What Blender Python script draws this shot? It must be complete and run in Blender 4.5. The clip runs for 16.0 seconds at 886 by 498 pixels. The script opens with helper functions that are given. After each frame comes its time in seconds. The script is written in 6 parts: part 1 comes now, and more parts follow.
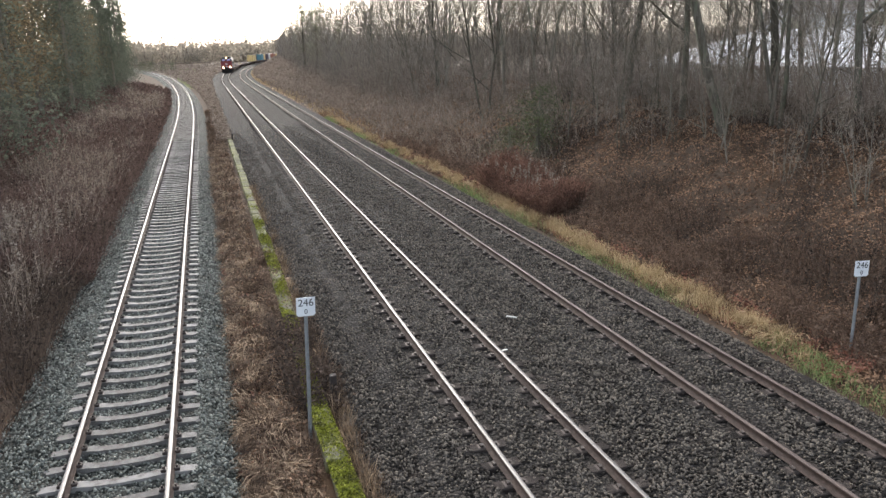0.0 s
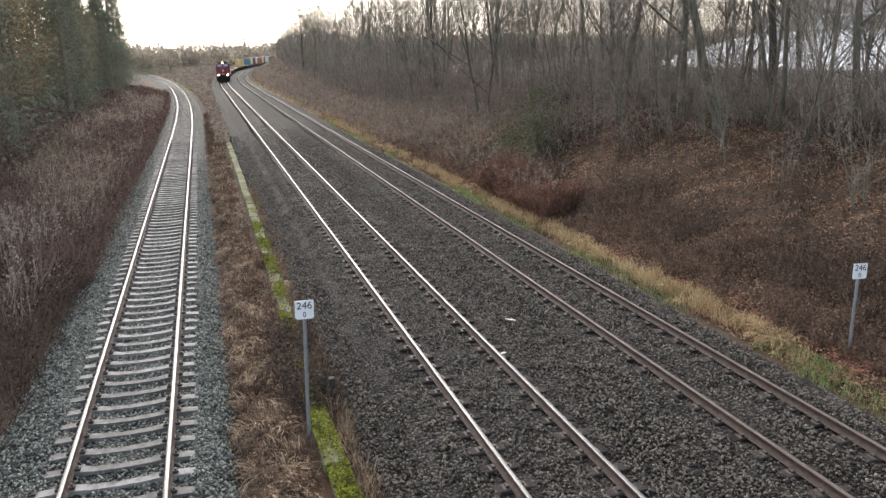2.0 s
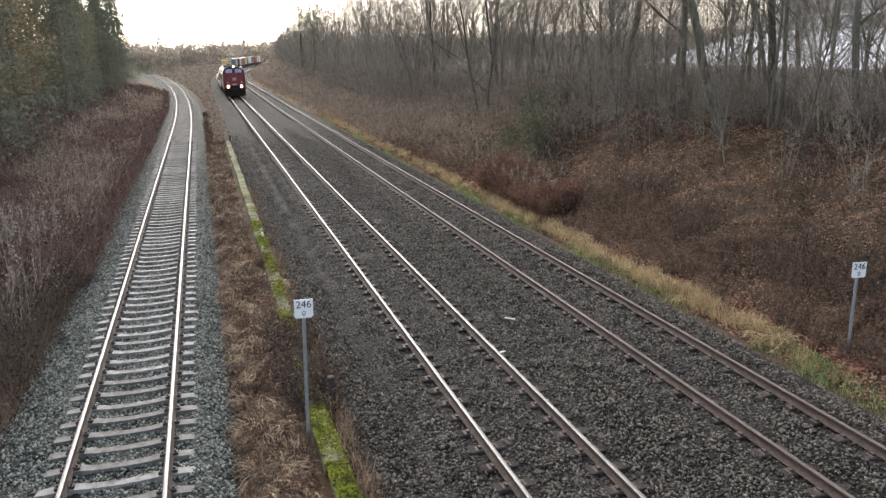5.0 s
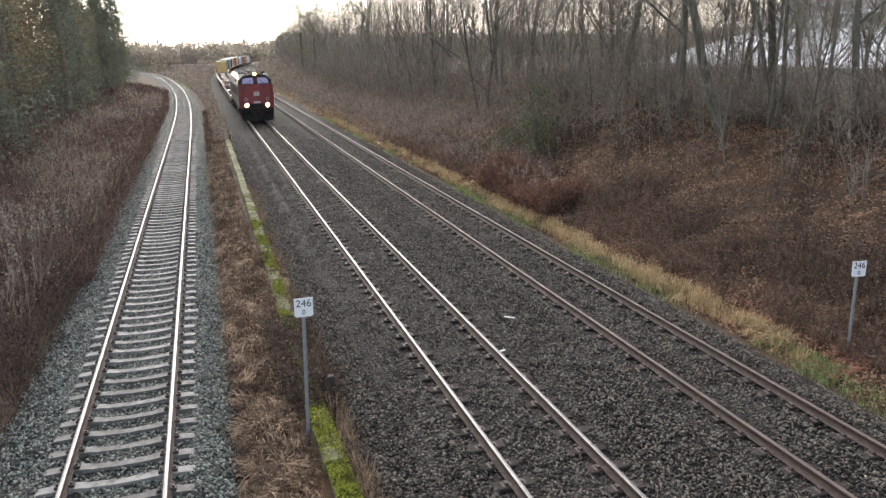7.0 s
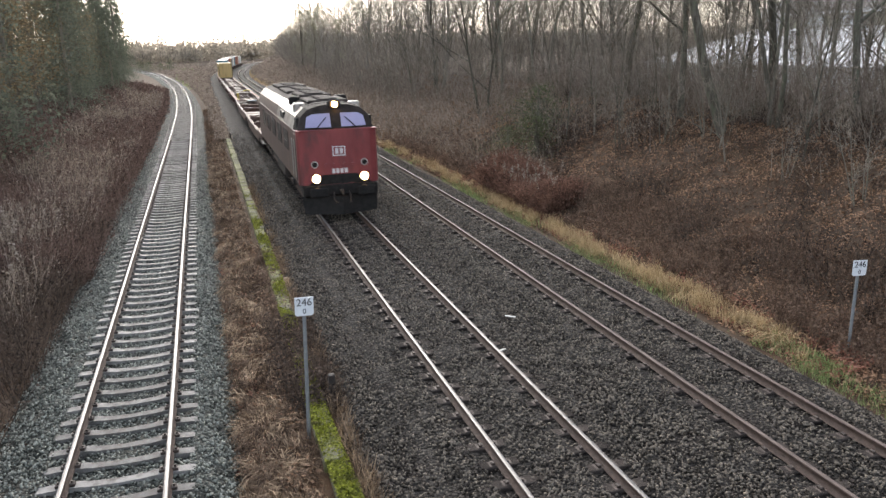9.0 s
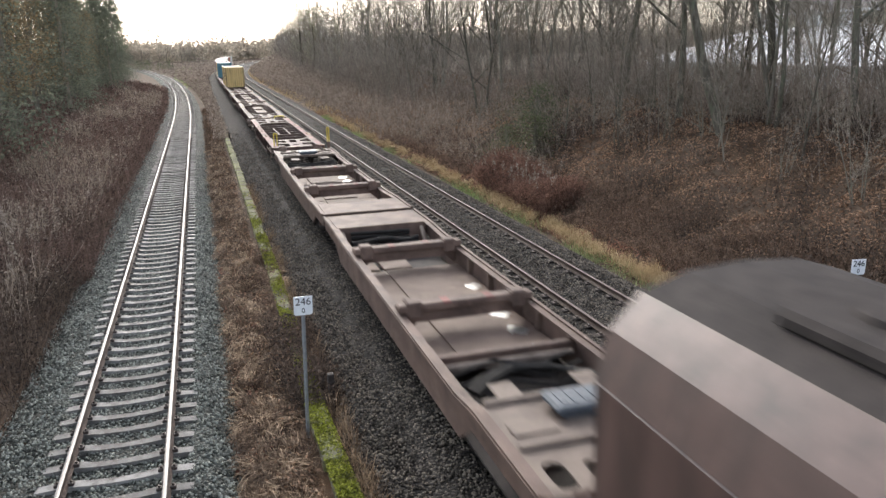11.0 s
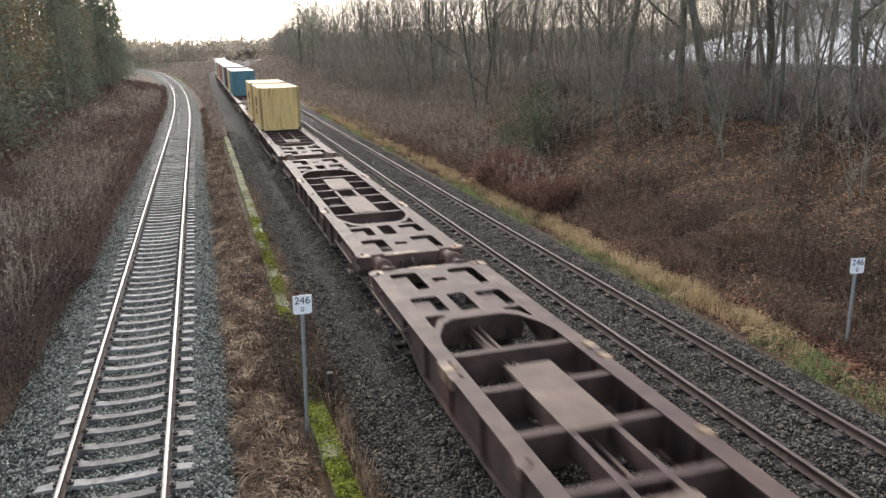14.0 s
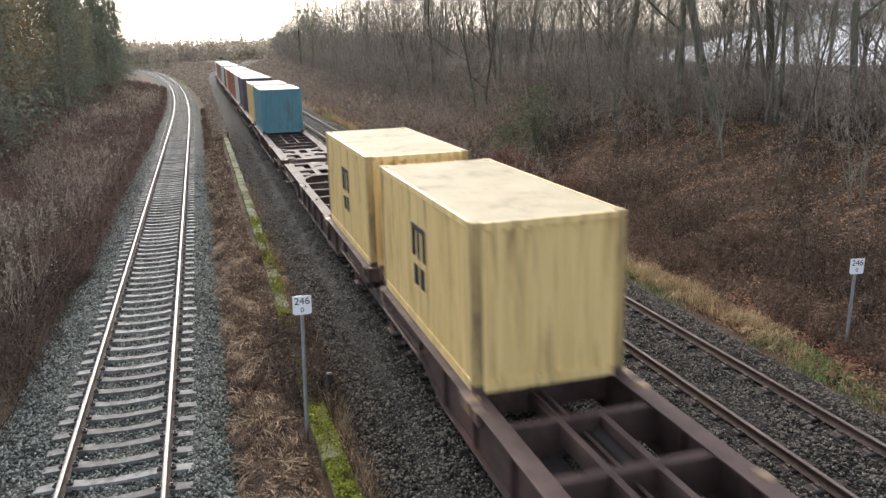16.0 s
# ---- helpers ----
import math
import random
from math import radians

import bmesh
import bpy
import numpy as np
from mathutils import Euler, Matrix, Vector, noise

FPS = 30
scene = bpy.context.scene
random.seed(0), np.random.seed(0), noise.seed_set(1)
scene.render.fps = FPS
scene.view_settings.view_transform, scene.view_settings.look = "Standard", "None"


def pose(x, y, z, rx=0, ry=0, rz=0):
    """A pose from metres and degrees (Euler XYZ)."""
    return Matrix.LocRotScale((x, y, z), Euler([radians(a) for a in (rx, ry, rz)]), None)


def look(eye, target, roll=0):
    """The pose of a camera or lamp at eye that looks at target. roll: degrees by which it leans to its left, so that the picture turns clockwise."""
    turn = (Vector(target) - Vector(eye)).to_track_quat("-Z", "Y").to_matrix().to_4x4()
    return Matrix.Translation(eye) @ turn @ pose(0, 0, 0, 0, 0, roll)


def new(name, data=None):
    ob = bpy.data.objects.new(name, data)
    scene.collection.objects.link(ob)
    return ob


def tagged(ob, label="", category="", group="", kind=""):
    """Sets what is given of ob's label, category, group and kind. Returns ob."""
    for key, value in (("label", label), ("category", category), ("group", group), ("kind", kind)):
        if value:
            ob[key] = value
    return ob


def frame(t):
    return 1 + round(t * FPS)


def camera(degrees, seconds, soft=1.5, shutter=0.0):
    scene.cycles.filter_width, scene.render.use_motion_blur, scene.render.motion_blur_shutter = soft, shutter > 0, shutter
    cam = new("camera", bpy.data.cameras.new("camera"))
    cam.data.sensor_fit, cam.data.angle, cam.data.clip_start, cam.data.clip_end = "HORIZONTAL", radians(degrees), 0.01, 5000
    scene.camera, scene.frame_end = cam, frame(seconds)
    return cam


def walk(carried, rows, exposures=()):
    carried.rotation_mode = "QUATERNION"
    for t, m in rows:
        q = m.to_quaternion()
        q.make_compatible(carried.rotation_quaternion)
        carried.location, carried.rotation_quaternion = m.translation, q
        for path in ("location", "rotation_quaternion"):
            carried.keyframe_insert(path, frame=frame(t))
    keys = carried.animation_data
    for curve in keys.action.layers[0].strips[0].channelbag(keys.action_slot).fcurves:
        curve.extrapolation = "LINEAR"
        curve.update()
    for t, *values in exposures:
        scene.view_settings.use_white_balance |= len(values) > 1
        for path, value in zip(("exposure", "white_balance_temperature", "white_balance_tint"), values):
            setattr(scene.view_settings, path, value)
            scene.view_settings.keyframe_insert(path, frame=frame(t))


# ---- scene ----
cam = camera(56.95, 16.0, soft=1.45, shutter=0.3)
EYE = (0.0, 0.0, 6.2355)


def aim(yaw, pitch):
    """A pose at EYE, heading yaw degrees clockwise from +y, pitch degrees below level."""
    a, b = radians(yaw), radians(pitch)
    way = Vector((math.sin(a) * math.cos(b), math.cos(a) * math.cos(b), -math.sin(b)))
    return look(EYE, Vector(EYE) + way * 10, -1.633)


# seconds, degrees of drift to the right, degrees of drift upwards
DRIFT = [(0.0, -0.0, 0.0), (0.5, 0.033, 0.044), (1.0, 0.039, 0.061), (1.5, 0.072, 0.122), (2.0, 0.105, 0.194), (2.5, 0.094, 0.1), (3.0, 0.077, 0.1), (3.5, 0.155, 0.155), (4.0, 0.155, 0.155), (6.5, 0.155, 0.033), (7.0, 0.155, 0.033), (7.5, 0.155, 0.0), (8.0, 0.155, 0.033), (8.5, 0.083, 0.066), (9.0, 0.116, -0.033), (11.5, 0.199, -0.105), (12.0, 0.21, -0.133), (12.5, 0.199, -0.16), (13.0, 0.199, -0.194), (13.5, 0.21, -0.183), (14.0, 0.243, -0.171), (14.5, 0.221, -0.166), (15.0, 0.243, -0.133), (15.5, 0.254, -0.133), (16.0, 0.265, -0.133)]
walk(cam, [(t, aim(15.798 + a, 14.103 - b)) for t, a, b in DRIFT])

# ---- light ----
SUN_UP, SUN_TURN = radians(30), radians(0)
world = bpy.data.worlds.new("sky")
scene.world = world
world.use_nodes = True
wn = world.node_tree
sky = wn.nodes.new("ShaderNodeTexSky")
sky.sky_type, sky.sun_disc = "NISHITA", False
sky.sun_elevation, sky.sun_rotation = SUN_UP, SUN_TURN
sky.air_density, sky.dust_density, sky.ozone_density = 1.0, 2.0, 1.0
veil = wn.nodes.new("ShaderNodeHueSaturation")
veil.inputs["Saturation"].default_value = 0.5
wn.links.new(sky.outputs[0], veil.inputs["Color"])
wn.links.new(veil.outputs[0], wn.nodes["Background"].inputs[0])
wn.nodes["Background"].inputs[1].default_value = 0.15
sun = new("sun", bpy.data.lights.new("sun", "SUN"))
sun.data.energy, sun.data.angle, sun.data.color = 0.9, radians(25), (1.0, 0.955, 0.89)
sun.matrix_world = look((math.sin(SUN_TURN) * 100, math.cos(SUN_TURN) * 100, 100 * math.tan(SUN_UP)), (0, 0, 0))
scene.view_settings.exposure = 1.35


# ---- materials ----
def mat(name, a, b, rough=0.8, scale=6.0, bump=0.0, metal=0.0, fine=60.0, vary=None, spec=0.5, dirt=None, dirt_amount=0.5, dirt_scale=1.2, stretch=None, thin=0.0):
    """Two tones mixed by coarse and fine grain; thin: the share of light that passes through a leaf or blade; vary: 'object' or 'island' shifts the mix piece by piece; dirt: a third tone in blotches."""
    m = bpy.data.materials.new(name)
    m.use_nodes = True
    n, l = m.node_tree.nodes, m.node_tree.links
    s = n["Principled BSDF"]
    co = n.new("ShaderNodeTexCoord").outputs["Object"]
    if stretch:
        mp = n.new("ShaderNodeMapping")
        mp.inputs["Scale"].default_value = stretch
        l.new(co, mp.inputs[0])
        co = mp.outputs[0]
    n1, n2 = n.new("ShaderNodeTexNoise"), n.new("ShaderNodeTexNoise")
    n1.inputs["Scale"].default_value, n1.inputs["Detail"].default_value = scale, 6
    n2.inputs["Scale"].default_value, n2.inputs["Detail"].default_value = fine, 3
    l.new(co, n1.inputs["Vector"]), l.new(co, n2.inputs["Vector"])
    mix = n.new("ShaderNodeMath")
    mix.operation = "ADD"
    half = n.new("ShaderNodeMath")
    half.operation, half.inputs[1].default_value = "MULTIPLY", 0.6
    l.new(n2.outputs[0], half.inputs[0])
    l.new(n1.outputs[0], mix.inputs[0]), l.new(half.outputs[0], mix.inputs[1])
    fac = mix.outputs[0]
    if vary:
        src = n.new("ShaderNodeObjectInfo").outputs["Random"] if vary == "object" else n.new("ShaderNodeNewGeometry").outputs["Random Per Island"]
        ad = n.new("ShaderNodeMath")
        ad.operation, ad.inputs[1].default_value, ad.inputs[2].default_value = "MULTIPLY_ADD", 0.7, -0.35
        l.new(src, ad.inputs[0])
        ad2 = n.new("ShaderNodeMath")
        ad2.operation = "ADD"
        l.new(fac, ad2.inputs[0]), l.new(ad.outputs[0], ad2.inputs[1])
        fac = ad2.outputs[0]
    ramp = n.new("ShaderNodeValToRGB")
    ramp.color_ramp.elements[0].position, ramp.color_ramp.elements[1].position = 0.5, 1.1 if not vary else 1.0
    ramp.color_ramp.elements[0].color, ramp.color_ramp.elements[1].color = (*a, 1), (*b, 1)
    l.new(fac, ramp.inputs[0])
    col = ramp.outputs[0]
    if dirt:
        n3 = n.new("ShaderNodeTexNoise")
        n3.inputs["Scale"].default_value, n3.inputs["Detail"].default_value = dirt_scale, 8
        n3.inputs["Roughness"].default_value = 0.7
        l.new(co, n3.inputs["Vector"])
        r3 = n.new("ShaderNodeValToRGB")
        r3.color_ramp.elements[0].position, r3.color_ramp.elements[1].position = 0.62 - 0.25 * dirt_amount, 0.75 - 0.15 * dirt_amount
        l.new(n3.outputs[0], r3.inputs[0])
        mx = n.new("ShaderNodeMixRGB")
        mx.inputs[2].default_value = (*dirt, 1)
        l.new(r3.outputs[0], mx.inputs[0]), l.new(col, mx.inputs[1])
        col = mx.outputs[0]
    l.new(col, s.inputs["Base Color"])
    s.inputs["Roughness"].default_value, s.inputs["Metallic"].default_value = rough, metal
    s.inputs["Specular IOR Level"].default_value = spec
    if bump:
        bp = n.new("ShaderNodeBump")
        bp.inputs["Strength"].default_value, bp.inputs["Distance"].default_value = bump, 0.03
        l.new(mix.outputs[0], bp.inputs["Height"]), l.new(bp.outputs[0], s.inputs["Normal"])
    if thin:
        tr, ms = n.new("ShaderNodeBsdfTranslucent"), n.new("ShaderNodeMixShader")
        ms.inputs[0].default_value = thin
        l.new(col, tr.inputs["Color"])
        l.new(s.outputs[0], ms.inputs[1]), l.new(tr.outputs[0], ms.inputs[2])
        l.new(ms.outputs[0], n["Material Output"].inputs["Surface"])
    return m


def glow(name, colour, strength):
    m = bpy.data.materials.new(name)
    m.use_nodes = True
    s = m.node_tree.nodes["Principled BSDF"]
    s.inputs["Emission Color"].default_value, s.inputs["Emission Strength"].default_value = (*colour, 1), strength
    s.inputs["Base Color"].default_value = (*colour, 1)
    return m


def stone_mat(name, a, b, cell, rough=0.9, bump=1.0, dirt=None, dirt_amount=0.4):
    """Crushed stone: cells of their own tone, with the shade of the gaps darkened into the colour."""
    m = bpy.data.materials.new(name)
    m.use_nodes = True
    n, l = m.node_tree.nodes, m.node_tree.links
    s = n["Principled BSDF"]
    co = n.new("ShaderNodeTexCoord").outputs["Object"]
    v = n.new("ShaderNodeTexVoronoi")
    v.inputs["Scale"].default_value = 1 / cell
    l.new(co, v.inputs["Vector"])
    sep = n.new("ShaderNodeSeparateColor")
    l.new(v.outputs["Color"], sep.inputs[0])
    big = n.new("ShaderNodeTexNoise")
    big.inputs["Scale"].default_value, big.inputs["Detail"].default_value = 0.5, 5
    l.new(co, big.inputs["Vector"])
    ad = n.new("ShaderNodeMath")
    ad.operation, ad.inputs[1].default_value, ad.inputs[2].default_value = "MULTIPLY_ADD", 0.8, -0.4
    l.new(big.outputs[0], ad.inputs[0])
    ad2 = n.new("ShaderNodeMath")
    ad2.operation = "ADD"
    l.new(sep.outputs[0], ad2.inputs[0]), l.new(ad.outputs[0], ad2.inputs[1])
    ramp = n.new("ShaderNodeValToRGB")
    ramp.color_ramp.elements[0].color, ramp.color_ramp.elements[1].color = (*a, 1), (*b, 1)
    l.new(ad2.outputs[0], ramp.inputs[0])
    # shade between the stones, multiplied into the base colour
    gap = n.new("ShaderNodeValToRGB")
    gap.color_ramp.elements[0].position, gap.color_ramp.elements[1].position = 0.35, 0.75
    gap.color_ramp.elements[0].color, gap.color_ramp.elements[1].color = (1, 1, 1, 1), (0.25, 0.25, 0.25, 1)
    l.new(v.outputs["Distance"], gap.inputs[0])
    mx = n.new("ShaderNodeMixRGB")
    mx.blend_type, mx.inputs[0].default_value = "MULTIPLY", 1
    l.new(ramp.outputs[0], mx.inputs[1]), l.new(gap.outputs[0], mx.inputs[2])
    col = mx.outputs[0]
    if dirt:
        n3 = n.new("ShaderNodeTexNoise")
        n3.inputs["Scale"].default_value, n3.inputs["Detail"].default_value = 0.9, 8
        l.new(co, n3.inputs["Vector"])
        r3 = n.new("ShaderNodeValToRGB")
        r3.color_ramp.elements[0].position, r3.color_ramp.elements[1].position = 0.62 - 0.25 * dirt_amount, 0.8 - 0.2 * dirt_amount
        l.new(n3.outputs[0], r3.inputs[0])
        m3 = n.new("ShaderNodeMixRGB")
        m3.inputs[2].default_value = (*dirt, 1)
        l.new(r3.outputs[0], m3.inputs[0]), l.new(col, m3.inputs[1])
        col = m3.outputs[0]
    l.new(col, s.inputs["Base Color"])
    s.inputs["Roughness"].default_value, s.inputs["Specular IOR Level"].default_value = rough, 0.15
    inv = n.new("ShaderNodeMath")
    inv.operation, inv.inputs[0].default_value = "SUBTRACT", 1.0
    l.new(v.outputs["Distance"], inv.inputs[1])
    bp = n.new("ShaderNodeBump")
    bp.inputs["Strength"].default_value, bp.inputs["Distance"].default_value = bump, cell * 0.7
    l.new(inv.outputs[0], bp.inputs["Height"]), l.new(bp.outputs[0], s.inputs["Normal"])
    return m


